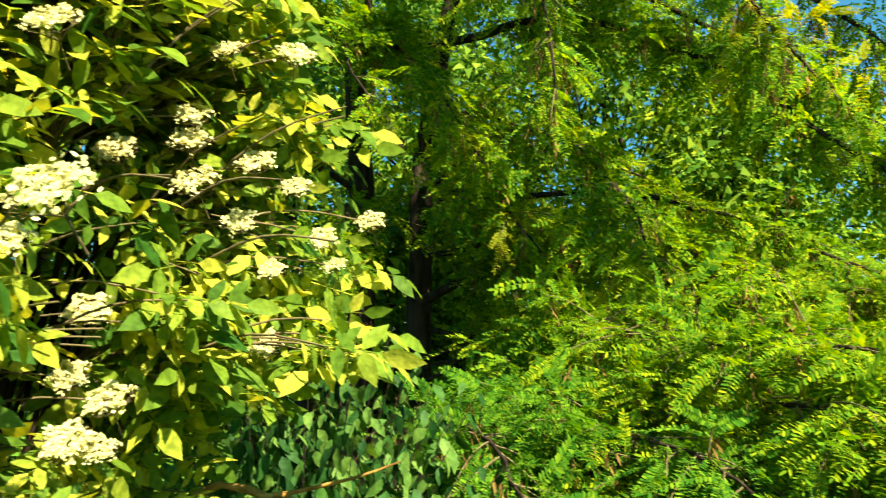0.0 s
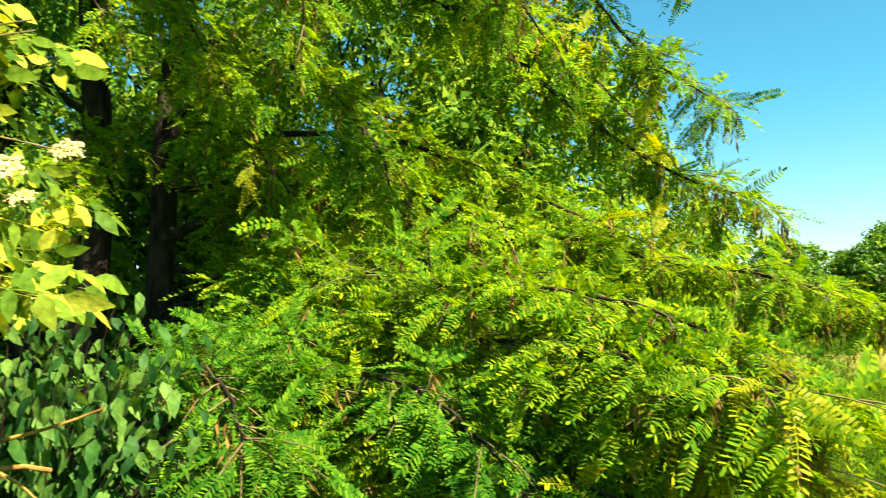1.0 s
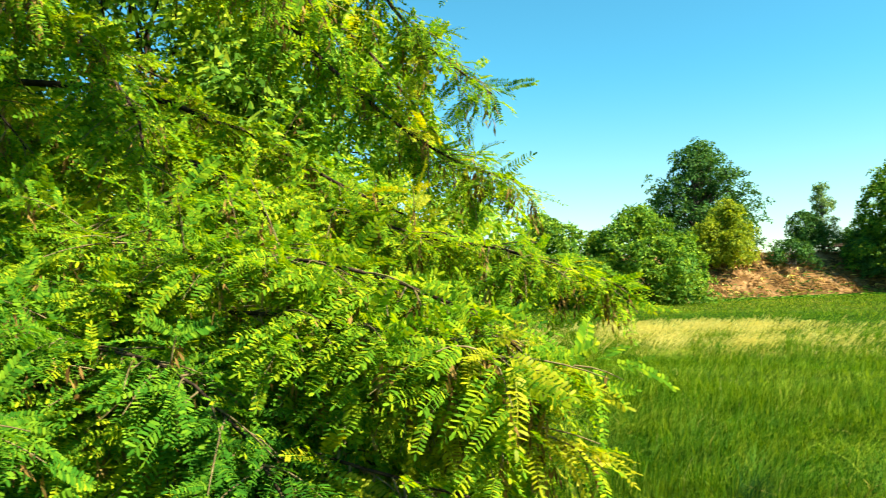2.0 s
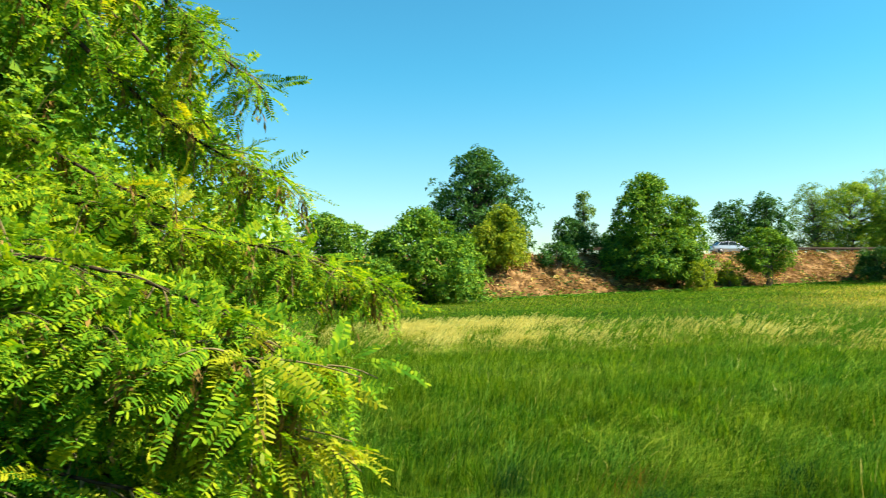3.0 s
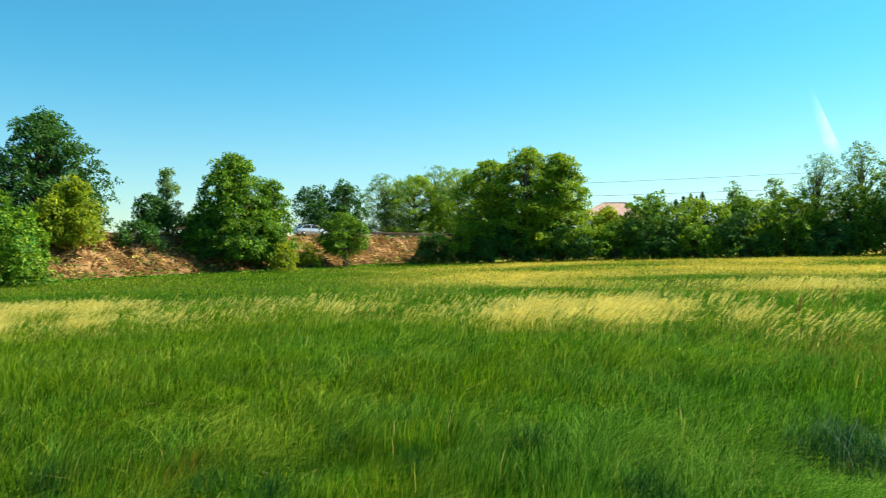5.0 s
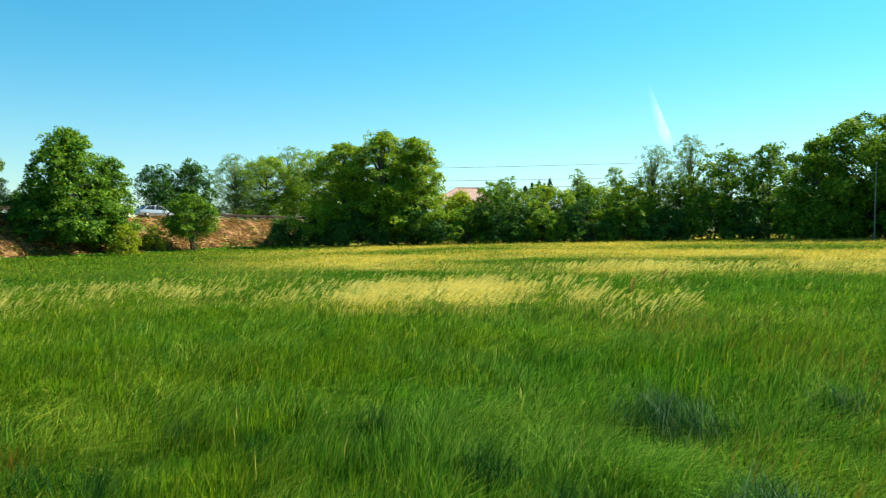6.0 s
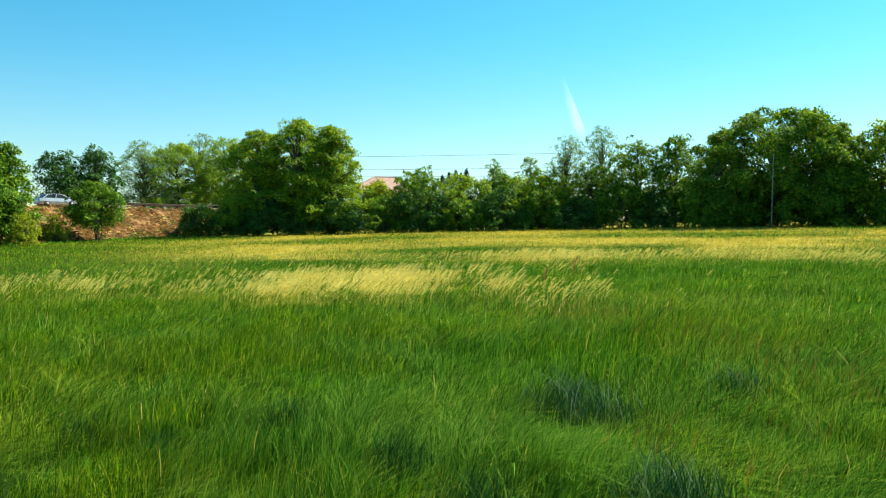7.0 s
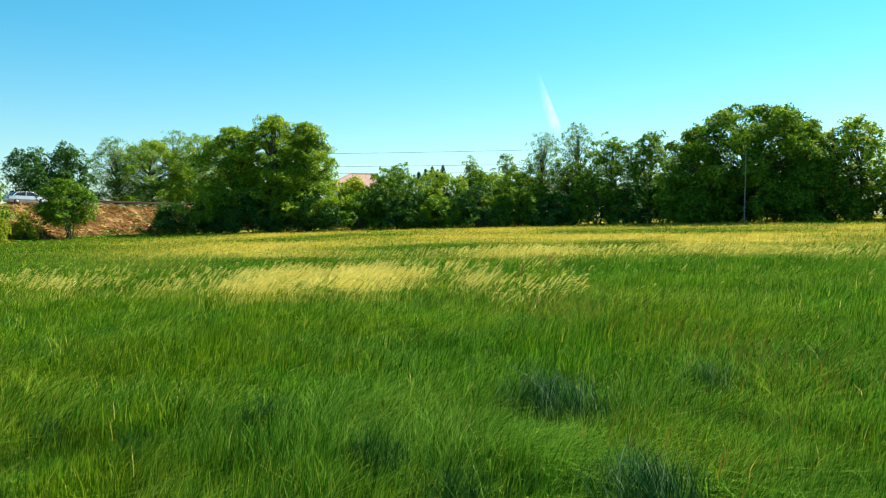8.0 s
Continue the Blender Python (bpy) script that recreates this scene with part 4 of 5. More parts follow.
# limbs of the robinia: points along each, from the stem to the tip; last number is the thickness at its foot
STEM_L = ((-1.2, 8.3, -0.3), (-1.1, 8.33, 2.2), (-0.98, 8.34, 5.6), (-0.7, 8.2, 8.5))
STEM_R = ((-0.7, 8.5, -0.3), (-0.52, 8.4, 2.0), (-0.46, 8.39, 3.7), (0.2, 8.2, 7.6))
STEM_B = ((-1.5, 9.2, -0.3), (-2.2, 9.4, 3.0), (-2.8, 9.2, 7.0))
BOUGHS = (
    ((-0.3, 8.3, 5.2), (1.1, 7.3, 5.0), (2.15, 6.24, 3.98), (2.81, 5.3, 2.8), (3.1, 4.9, 2.45), (3.4, 4.5, 2.25), 0.05),
    ((0.0, 8.2, 5.8), (1.8, 6.6, 5.4), (2.7, 5.7, 4.3), (3.0, 5.2, 3.4), (3.12, 4.95, 3.08), (3.32, 4.7, 2.88), 0.045),
    ((-0.5, 8.3, 2.4), (0.8, 7.5, 2.75), (1.57, 6.71, 2.51), (1.88, 6.11, 2.29), (1.83, 5.71, 1.83), 0.055),
    ((-0.45, 8.3, 2.9), (1.0, 6.9, 2.9), (2.15, 5.6, 2.15), (2.6, 4.73, 1.89), (3.05, 4.1, 1.7), (3.48, 3.64, 1.5), 0.035),
    ((-0.5, 8.2, 1.6), (0.4, 5.6, 1.75), (1.1, 3.7, 1.5), (1.5, 2.95, 1.46), (1.68, 2.68, 1.44), (1.82, 2.48, 1.38), 0.022),
    ((0.0, 8.2, 6.2), (0.6, 6.4, 6.2), (1.3, 5.2, 4.9), (1.7, 4.5, 3.9), (1.9, 4.2, 3.2), 0.04),
    ((-0.2, 8.2, 6.0), (-0.2, 6.6, 6.0), (0.2, 5.4, 4.9), (0.5, 4.9, 3.9), (0.6, 4.7, 3.1), 0.04),
    ((-0.9, 8.3, 5.0), (-0.6, 7.0, 4.8), (-0.2, 6.2, 4.0), (0.1, 5.8, 3.2), 0.035),
    ((-0.5, 8.4, 3.6), (0.3, 7.0, 3.9), (0.8, 6.0, 3.5), (1.1, 5.4, 2.8), (1.2, 5.0, 2.3), 0.04),
    ((0.2, 8.2, 7.0), (2.2, 7.0, 6.9), (3.0, 5.8, 5.6), (3.3, 5.1, 4.6), (3.45, 4.8, 4.0), 0.04),
    ((0.1, 8.2, 6.6), (2.0, 8.0, 5.6), (3.4, 7.2, 4.2), (4.1, 6.6, 3.1), (4.4, 6.2, 2.4), 0.04),
    ((-0.5, 8.4, 3.4), (1.2, 8.0, 3.5), (2.6, 7.0, 2.9), (3.4, 6.2, 2.2), (3.8, 5.6, 1.8), 0.04),
    ((-0.5, 8.4, 2.2), (0.9, 7.6, 1.9), (2.0, 6.2, 1.5), (2.6, 5.2, 1.15), (3.0, 4.4, 0.95), 0.035),
    ((-0.6, 8.3, 1.2), (0.2, 6.6, 1.4), (0.7, 5.0, 1.4), (1.0, 4.0, 1.2), (1.2, 3.2, 1.0), 0.03),
    ((-0.5, 8.2, 1.1), (0.3, 5.6, 1.25), (0.95, 3.6, 1.15), (1.25, 2.85, 1.1), (1.45, 2.6, 1.0), (1.6, 2.42, 0.95), 0.013),
    ((-0.6, 8.3, 1.0), (-0.3, 6.6, 1.3), (0.0, 5.0, 1.4), (0.2, 3.9, 1.3), (0.25, 3.1, 1.2), 0.03),
    ((-1.0, 8.3, 3.6), (-2.0, 7.6, 4.2), (-3.0, 7.0, 4.2), (-3.8, 6.6, 3.6), 0.04),
    ((-1.0, 8.3, 5.0), (-1.6, 7.0, 5.4), (-1.6, 5.8, 4.9), (-1.4, 5.0, 4.2), 0.035),
    ((-2.4, 9.4, 4.0), (-3.4, 9.0, 4.6), (-4.6, 8.6, 4.6), (-5.4, 8.2, 4.0), 0.04),
    ((-0.4, 8.4, 4.2), (0.2, 9.4, 4.8), (1.6, 9.6, 4.4), (2.8, 9.2, 3.4), 0.04),
    ((-0.5, 8.3, 1.8), (0.5, 7.2, 2.1), (0.9, 6.4, 1.9), (1.3, 5.6, 1.5), 0.03),
    ((0.6, 7.0, 6.3), (2.2, 5.8, 6.2), (3.5, 4.6, 5.1), (3.9, 4.25, 4.4), (4.03, 4.08, 3.74), 0.03),
    ((-1.0, 8.2, 3.0), (-1.1, 7.3, 3.3), (-1.0, 6.5, 2.9), (-0.8, 5.9, 2.3), 0.03),
    ((-0.6, 8.2, 5.0), (-0.8, 7.2, 4.9), (-0.9, 6.3, 4.4), (-0.7, 5.8, 3.6), 0.03),
    ((-0.5, 8.3, 3.0), (-0.1, 7.4, 3.3), (0.3, 6.6, 3.0), (0.6, 6.0, 2.5), 0.03),
    # the low boughs that reach out beside the walker
    ((-0.5, 8.2, 1.7), (0.6, 5.4, 1.85), (1.4, 3.6, 1.62), (1.85, 2.9, 1.48), (2.0, 2.66, 1.36), (2.05, 2.52, 1.22), 0.016),
    ((-0.5, 8.2, 1.3), (0.5, 5.6, 1.5), (1.2, 3.7, 1.4), (1.6, 2.95, 1.28), (1.85, 2.68, 1.12), (1.98, 2.54, 0.98), 0.014),
    ((-0.5, 8.2, 1.0), (0.6, 5.4, 1.25), (1.2, 3.6, 1.12), (1.55, 2.95, 0.98), (1.75, 2.65, 0.82), (1.85, 2.46, 0.68), 0.013),
    ((-0.5, 8.2, 1.2), (0.2, 5.6, 1.5), (0.7, 3.8, 1.4), (0.95, 3.1, 1.28), (1.08, 2.85, 1.1), (1.15, 2.7, 0.92), 0.013),
    ((-0.5, 8.2, 0.9), (0.2, 5.4, 1.15), (0.75, 3.7, 1.02), (1.0, 3.05, 0.9), (1.2, 2.75, 0.75), (1.3, 2.6, 0.6), 0.013),
    # high boughs out of view, added to shade the boughs and trunks below
    ((-0.4, 8.3, 6.0), (0.2, 6.6, 7.0), (0.6, 5.2, 6.6), (0.8, 4.5, 5.8), 0.04),
    ((-0.6, 8.3, 6.4), (-1.2, 6.8, 7.2), (-1.5, 5.4, 6.6), (-1.6, 4.7, 5.8), 0.04),
    ((0.2, 8.2, 7.0), (1.6, 6.8, 7.6), (2.2, 5.6, 6.9), (2.5, 4.9, 6.0), 0.04),
    ((-0.5, 8.4, 7.0), (-0.6, 7.4, 7.4), (-0.4, 6.2, 7.2), (-0.3, 5.4, 6.4), 0.04),
    ((0.2, 8.2, 7.0), (1.8, 6.0, 7.2), (2.4, 4.0, 6.4), (2.5, 2.6, 5.4), 0.045),
    ((-0.2, 8.2, 6.8), (0.6, 5.8, 7.0), (1.2, 4.2, 6.3), (1.5, 3.0, 5.4), 0.045),
)
TWIGS_EACH = (105, 95, 70, 170, 130, 75, 75, 66, 52, 62, 60, 60, 85, 72, 90, 62, 36, 66, 25, 45, 70, 34, 26, 30, 30, 110, 90, 90, 105, 90, 50, 50, 50, 50, 60, 55)


def near_robinia():
    rng = np.random.default_rng(11)
    base = thing("robinia_tree", (-0.9, 8.4, surface(-0.9, 8.4)), "spreading robinia with drooping feathery branches and withered pods", "tree")
    off = np.array(base.location)
    for line, r in ((STEM_L, 0.2), (STEM_R, 0.17), (STEM_B, 0.15)):
        n = 16
        part("trunk", smooth(mesh_of("trunk", *tube(crooked(rng, bend(line, n), 0.03) - off, np.linspace(r, r * 0.35, n), 9))), BARK, base)
    spots, ways, twigs, pods, young, shoot = [], [], [], [], [], []
    for limb, count in zip(BOUGHS, TWIGS_EACH):
        *pts, r = limb
        n = 18
        line = crooked(rng, bend(pts, n), 0.022)
        part("limb", smooth(mesh_of("limb", *tube(line - off, np.linspace(r, 0.006, n), 7))), BARK, base)
        along = np.gradient(line, axis=0)
        along /= np.linalg.norm(along, axis=1, keepdims=True)
        low = limb[-2][2] < 1.5 and limb[-2][1] < 3.3
        # the lowest boughs take darker leaves, their shade put into the colour
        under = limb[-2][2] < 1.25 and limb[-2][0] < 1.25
        for _ in range(count):
            k = rng.uniform(0.3 if low else 0.08, 1.0) ** 0.8 * (n - 1)
            i = min(int(k), n - 2)
            p0 = line[i] + (line[i + 1] - line[i]) * (k - i)
            side = rng.normal(size=3) * (1, 1, 0.55)
            way = along[i] * rng.uniform(0.3, 1.1) + side / np.linalg.norm(side) * 0.9
            if low:
                way = way + (0, 0, -0.25 if k > 0.75 * n else 0.1)
            way /= np.linalg.norm(way)
            size = rng.uniform(0.3, 0.85) * (1.12 - 0.7 * k / n)
            m = 6
            q = np.linspace(0, 1, m)[:, None]
            tw = p0 + way * q * size + np.array((0, 0, -1.0)) * (q ** 2) * size * rng.uniform(0.1, 0.45)
            twigs.append(tube(tw - off, np.linspace(0.005, 0.0018, m), 4))
            fresh = k > (0.84 if low else 0.7) * n and rng.random() < (0.5 if low and limb[-2][0] > 1.9 else 0.1)
            nf = max(5, int(size / 0.042))
            for j in range(nf):
                u = (j + 0.6) / nf
                at = p0 + way * u * size + np.array((0, 0, -1.0)) * u ** 2 * size * 0.28
                o = rng.normal(size=3)
                o -= way * (o @ way)
                o /= np.linalg.norm(o) + 1e-6
                spots.append(at)
                young.append(fresh)
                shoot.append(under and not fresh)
                ways.append(way * 0.65 + o * (0.85, 0.85, 0.5) + np.array((0.0, -0.08, -0.15)) + rng.normal(0, 0.18, 3))
                if rng.random() < 0.34:
                    pods.append(at)
    spots, ways, young, shoot = np.array(spots), np.array(ways), np.array(young), np.array(shoot)
    part("twig", mesh_of("twig", *joined(twigs)), TWIG, base)["kind"] = "stuff"
    ups = np.tile((0.22, -0.4, 0.8), (len(spots), 1)) + rng.normal(0, 0.35, (len(spots), 3))
    turns = turns_along(ways, ups)
    sizes = rng.uniform(0.75, 1.25, len(spots))
    kinds = rng.integers(0, 3, len(spots))
    # the low branch that hangs beside the walker: leaf by leaf
    near = (spots[:, 1] < 3.1) & (spots[:, 2] < 2.2)
    single = np.flatnonzero(near)[:300]
    shapes = [[mesh_of("leaf", *t) for t in FRONDS_FINE] for _ in range(3)]
    for i in single:
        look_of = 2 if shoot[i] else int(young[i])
        lf = part("leaf", shapes[look_of][kinds[i]], (LEAF_LOCUST, LEAF_YOUNG, LEAF_LOCUST_SHADED)[look_of], base)
        lf.matrix_basis = Matrix.Translation(spots[i] - off) @ Matrix(turns[i].tolist()).to_4x4() @ Matrix.Scale(float(sizes[i]), 4)
    rest = np.ones(len(spots), bool)
    rest[single] = False
    close = rest & (spots[:, 1] < 5.2) & (spots[:, 2] < 4.4)
    for mask, shapes_of, name, mat in ((close & ~young & ~shoot, FRONDS_FINE, "foliage", LEAF_LOCUST), (rest & ~close & ~young & ~shoot, FRONDS, "crown", LEAF_LOCUST),
                                       (rest & shoot, FRONDS_FINE, "shoot_foliage", LEAF_LOCUST_SHADED),
                                       (rest & young, FRONDS_FINE, "young_foliage", LEAF_YOUNG)):
        made = []
        for t in range(3):
            s = mask & (kinds == t)
            made.append(scatter(shapes_of[t], spots[s] - off, turns[s], sizes[s]))
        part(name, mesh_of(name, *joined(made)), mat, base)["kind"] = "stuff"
    pods = np.array(pods)
    made = []
    for t in range(3):
        s = pods[t::3]
        a = rng.uniform(0, 6.28, len(s))
        tm = np.stack((np.stack((np.cos(a), -np.sin(a), 0 * a), 1), np.stack((np.sin(a), np.cos(a), 0 * a), 1), np.tile((0, 0, 1.0), (len(s), 1))), 1)
        made.append(scatter(pod_bunch(t), s - off, tm, rng.uniform(1.0, 2.0, len(s))))
    part("seed_pod", mesh_of("seed_pod", *joined(made)), PODS, base, "withered brown flower bunches and pods")["kind"] = "stuff"


near_robinia()
for b, d, h, w, s in ((-16, 12.5, 8.5, 6.5, 71), (-3, 13.5, 9.0, 6.5, 72), (10, 12.5, 8.0, 6.5, 73), (21, 12.0, 6.0, 5.5, 74), (-30, 12, 6.5, 6.5, 75)):
    tree("robinia_tree", "robinia with feathery foliage behind the spreading one", "tree", b, d, h, w, LEAF_FRESH if b > 15 else LEAF_MID, 0.06, 34, 2700 if -20 < b < 25 else 1500, 0.5, 0.7,
         templates=CLOSE, seed=s, stems=2, ragged=0.3, group="robinias of the thicket", bark=BARK, thick=0.5)


# ---- the elder bush ----
def broad_leaf(length, width, fold=0.18, droop=0.15):
    """A pointed oval leaf along +x, folded along its middle, as triangles."""
    k = np.array((0, 0.28, 0.66, 1.0))
    half = np.array((0, 0.48, 0.42, 0)) * width
    mid = np.stack((k * length, 0 * k, -droop * length * k ** 2), 1)
    side = np.stack((0 * k, half, fold * half), 1)[1:3]
    v = np.concatenate((mid, mid[1:3] + side, mid[1:3] + side * (1, -1, 1)))
    f = [(0, 1, 4), (1, 5, 4), (1, 2, 5), (2, 3, 5), (0, 6, 1), (1, 6, 7), (1, 7, 2), (2, 7, 3)]
    return v, np.array(f)


def elder_leaf(seed):
    """Five leaflets on one stalk."""
    rng = np.random.default_rng(seed)
    at = np.array(((0.05, 0, 0), (0.05, 0, 0), (0.1, 0, -0.004), (0.1, 0, -0.004), (0.14, 0, -0.01)))
    ways = np.array(((0.5, 1, -0.1), (0.5, -1, -0.1), (0.6, 1, -0.15), (0.6, -1, -0.15), (1, 0, -0.25))) + rng.normal(0, 0.12, (5, 3))
    sz = np.array((0.8, 0.8, 0.95, 0.95, 1.1))
    v, f = scatter(broad_leaf(0.084, 0.039), at, turns_along(ways, np.tile((0, 0, 1.0), (5, 1)) + rng.normal(0, 0.25, (5, 3))), sz)
    rv = np.array(((0, 0.0016, 0), (0, -0.0016, 0), (0.14, 0.001, -0.01), (0.14, -0.001, -0.01)))
    return joined(((v, f), (rv, np.array(((0, 1, 3), (0, 3, 2))))))


def umbel(seed, radius=0.062):
    """A flat flower head: many tiny five-petalled flowers on fine stalks."""
    rng = np.random.default_rng(seed)
    n = 330
    a, r = rng.uniform(0, 6.28, n), radius * np.sqrt(rng.random(n)) * (0.86 + 0.14 * np.sin(5 * rng.uniform(0, 6.28, n)))
    lobes = 0.82 + 0.18 * np.cos(5 * a + seed)
    p = np.stack((r * lobes * np.cos(a), r * lobes * np.sin(a), 0.012 - 2.2 * r ** 2 + 0.006 * np.cos(9 * r / radius) + rng.normal(0, 0.003, n)), 1)
    s = np.linspace(0, 2 * math.pi, 5, endpoint=False)
    pv = np.concatenate(([(0, 0, 0)], np.stack((np.cos(s - 0.5), np.sin(s - 0.5), 0.1 + 0 * s), 1), np.stack((np.cos(s + 0.5), np.sin(s + 0.5), 0.15 + 0 * s), 1)))
    pf = np.array([(0, 1 + i, 6 + i) for i in range(5)])
    turns = turns_along(np.stack((np.cos(a), np.sin(a), rng.normal(0, 0.4, n)), 1), np.tile((0, 0, 1.0), (n, 1)) + rng.normal(0, 0.3, (n, 3)))
    return scatter((pv, pf), p, turns, rng.uniform(0.0036, 0.005, n))


def umbel_stalks(radius=0.062):
    out = [tube([(0, 0, -0.09), (0, 0, -0.035)], (0.0018, 0.0016), 5)]
    for i in range(5):
        a = i * 1.2566 + 0.3
        hub = np.array((0, 0, -0.035))
        mid = np.array((radius * 0.45 * math.cos(a), radius * 0.45 * math.sin(a), -0.012))
        out.append(tube([hub, mid], (0.0012, 0.001), 4))
        for j in range(5):
            b = a + (j - 2) * 0.32
            out.append(tube([mid, (radius * 0.8 * math.cos(b), radius * 0.8 * math.sin(b), 0.0)], (0.0009, 0.0006), 3))
    return [o for o in out]


# flower heads: place and size
FLOWERS = ((-0.78, 1.75, 2.34, 1.10), (-0.57, 2.15, 2.45, 0.85), (-0.41, 2.19, 2.45, 1.00), (-0.81, 2.10, 2.19, 1.05), (-0.66, 2.18, 2.30, 0.90),
           (-0.67, 2.19, 2.24, 1.05), (-0.58, 1.42, 1.92, 1.30), (-0.65, 2.18, 2.13, 1.15), (-0.51, 2.21, 2.18, 1.00), (-0.44, 2.34, 2.15, 0.80),
           (-0.57, 2.28, 2.05, 0.90), (-0.37, 2.34, 2.01, 0.80), (-0.25, 2.39, 2.06, 0.85), (-0.34, 2.35, 1.94, 0.65), (-0.83, 2.05, 1.81, 1.05),
           (-0.50, 2.28, 1.74, 0.85), (-0.84, 2.00, 1.67, 0.85), (-0.75, 1.99, 1.62, 1.05), (-0.81, 1.95, 1.54, 1.05), (-0.76, 1.98, 1.52, 0.75),
           (-0.63, 1.41, 1.85, 0.65), (-0.50, 2.32, 1.93, 0.75))


def elder():
    rng = np.random.default_rng(5)
    base = thing("elder_bush", (-1.35, 2.5, surface(-1.35, 2.5)), "flowering elder bush with yellow-green leaves and cream flower heads", "bush")
    off = np.array(base.location)
    stems, tips = [], []
    # shoots: the flowering ones, and leafy ones that fill the bush
    fl, head_size = np.array(FLOWERS)[:, :3], np.array(FLOWERS)[:, 3]
    fill = []
    sight = (fl - (0, 0.4, EYE)) / np.linalg.norm(fl - (0, 0.4, EYE), axis=1, keepdims=True)
    away = np.linalg.norm(fl - (0, 0.4, EYE), axis=1)
    while len(fill) < 1000:
        u = rng.normal(size=3)
        u *= rng.uniform(0.55, 1.0) / np.linalg.norm(u)
        q = np.array((-1.1, 2.15, 1.98)) + u * (0.87, 0.95, 1.0)
        lean = q[0] + 0.2 - 0.16 * (2.6 - q[1]) + 0.5 * max(0.0, 1.95 - q[2])
        v = (q - (0, 0.4, EYE)) / np.linalg.norm(q - (0, 0.4, EYE))
        # it is thickest towards the open field, thin at the back
        if (q[1] > 2.5 or q[0] < -1.4) and rng.random() < 0.8:
            continue
        # the bush stays below the sunlit slope of its front
        if q[2] - EYE > 0.68 * math.hypot(q[0], q[1] - 0.4):
            continue
        # the flower heads stand clear of the leaves
        if (((sight @ v) > 0.9975) & (np.linalg.norm(q - (0, 0.4, EYE)) < away + 0.1)).any() and rng.random() < 0.95:
            continue
        if lean < 0 and math.hypot(q[0], q[1] - 0.4) > 1.5 and q[2] > 0.9 and not (q[2] < 1.62 and q[0] > -0.62) and (q[2] > 1.65 or rng.random() < (0.35 if q[0] < -0.66 and q[2] > 1.2 else 0.04)):
            fill.append(q)
    shoots = [(p, True) for p in fl] + [(p, False) for p in fill]
    mains = []
    ends = fill[::30]
    for i, tip in enumerate(ends):
        root = np.array((-1.35 + 0.12 * math.cos(i * 2.4), 2.5 + 0.12 * math.sin(i * 2.4), -0.1))
        tip = np.array((-1.2, 2.3, 1.9)) + (tip - np.array((-1.2, 2.3, 1.9))) * 0.42
        bow = (root + tip) / 2 + (-0.12, 0.1, 0.25)
        line = crooked(rng, bend((root, bow, tip), 16), 0.012)
        mains.append(line[4:])
        part("stem", smooth(mesh_of("stem", *tube(line - off, np.linspace(0.014, 0.005, 16), 7))), BARK, base)
    allpts = np.concatenate(mains)
    places, ways, heads = [], [], []
    for p, flower in shoots:
        near = allpts[np.argmin(np.abs(np.linalg.norm(allpts - p, axis=1) - 0.28) + 0.5 * np.maximum(0, allpts[:, 2] - p[2] + 0.1))]
        gap = np.linalg.norm(near - p)
        near = p + (near - p) * min(1.0, 0.42 / gap)
        line = bend((near, (near + p) / 2 + (0, 0, 0.05), p), 7)
        stems.append(tube(line - off, np.linspace(0.0038, 0.002, 7), 5))
        way = line[-1] - line[-2]
        way /= np.linalg.norm(way)
        turn = rng.uniform(0, 3.14)
        for j, back in enumerate((0.03, 0.1, 0.18)):
            for s in (0, math.pi):
                a = turn + s + j * 1.57
                o = np.array((math.cos(a), math.sin(a), 0.05))
                places.append(p - way * back + (0, 0, -0.12 * flower))
                ways.append(o + way * 0.5 + (0, 0, -0.15))
        if flower:
            heads.append(p)
    part("twig", mesh_of("twig", *joined(stems)), TWIG, base)["kind"] = "stuff"
    places, ways = np.array(places), np.array(ways)
    # no leaf lies over a flower head
    out = ways / np.linalg.norm(ways, axis=1, keepdims=True)
    clear = np.ones(len(places), bool)
    for reach in (0.04, 0.1, 0.16, 0.2):
        v = places + out * reach - (0, 0.4, EYE)
        far = np.linalg.norm(v, axis=1)
        clear &= ~((((v / far[:, None]) @ sight.T) > np.cos(0.07 * head_size / away)[None]) & (far[:, None] < away[None] + 0.02)).any(axis=1)
    # and none stands between a head and the sun
    to_sun = np.array((math.sin(sb) * math.cos(sh), math.cos(sb) * math.cos(sh), math.sin(sh)))
    for reach in (0.05, 0.13, 0.2):
        v = (places + out * reach)[:, None] - fl[None]
        along = v @ to_sun
        aside = np.linalg.norm(v - along[:, :, None] * to_sun, axis=2)
        clear &= ~((along > 0.02) & (aside < 0.055 * head_size[None])).any(axis=1)
    places, ways = places[clear], ways[clear]
    n = len(places)
    # leaves turn their faces up and towards the light
    ups = np.tile((0.3, -0.62, 0.62), (n, 1)) + rng.normal(0, 0.42, (n, 3))
    turns, sizes, kinds = turns_along(ways, ups), rng.uniform(0.6, 1.12, n), rng.integers(0, 3, n)
    shapes = [elder_leaf(i) for i in range(3)]
    meshes = [smooth(mesh_of("leaf", *s)) for s in shapes]
    order = np.argsort(np.hypot(places[:, 0], places[:, 1] - 0.4))
    for i in order[:300]:
        lf = part("leaf", meshes[kinds[i]], LEAF_ELDER, base)
        lf.matrix_basis = Matrix.Translation(places[i] - off) @ Matrix(turns[i].tolist()).to_4x4() @ Matrix.Scale(float(sizes[i]), 4)
    rest = order[300:]
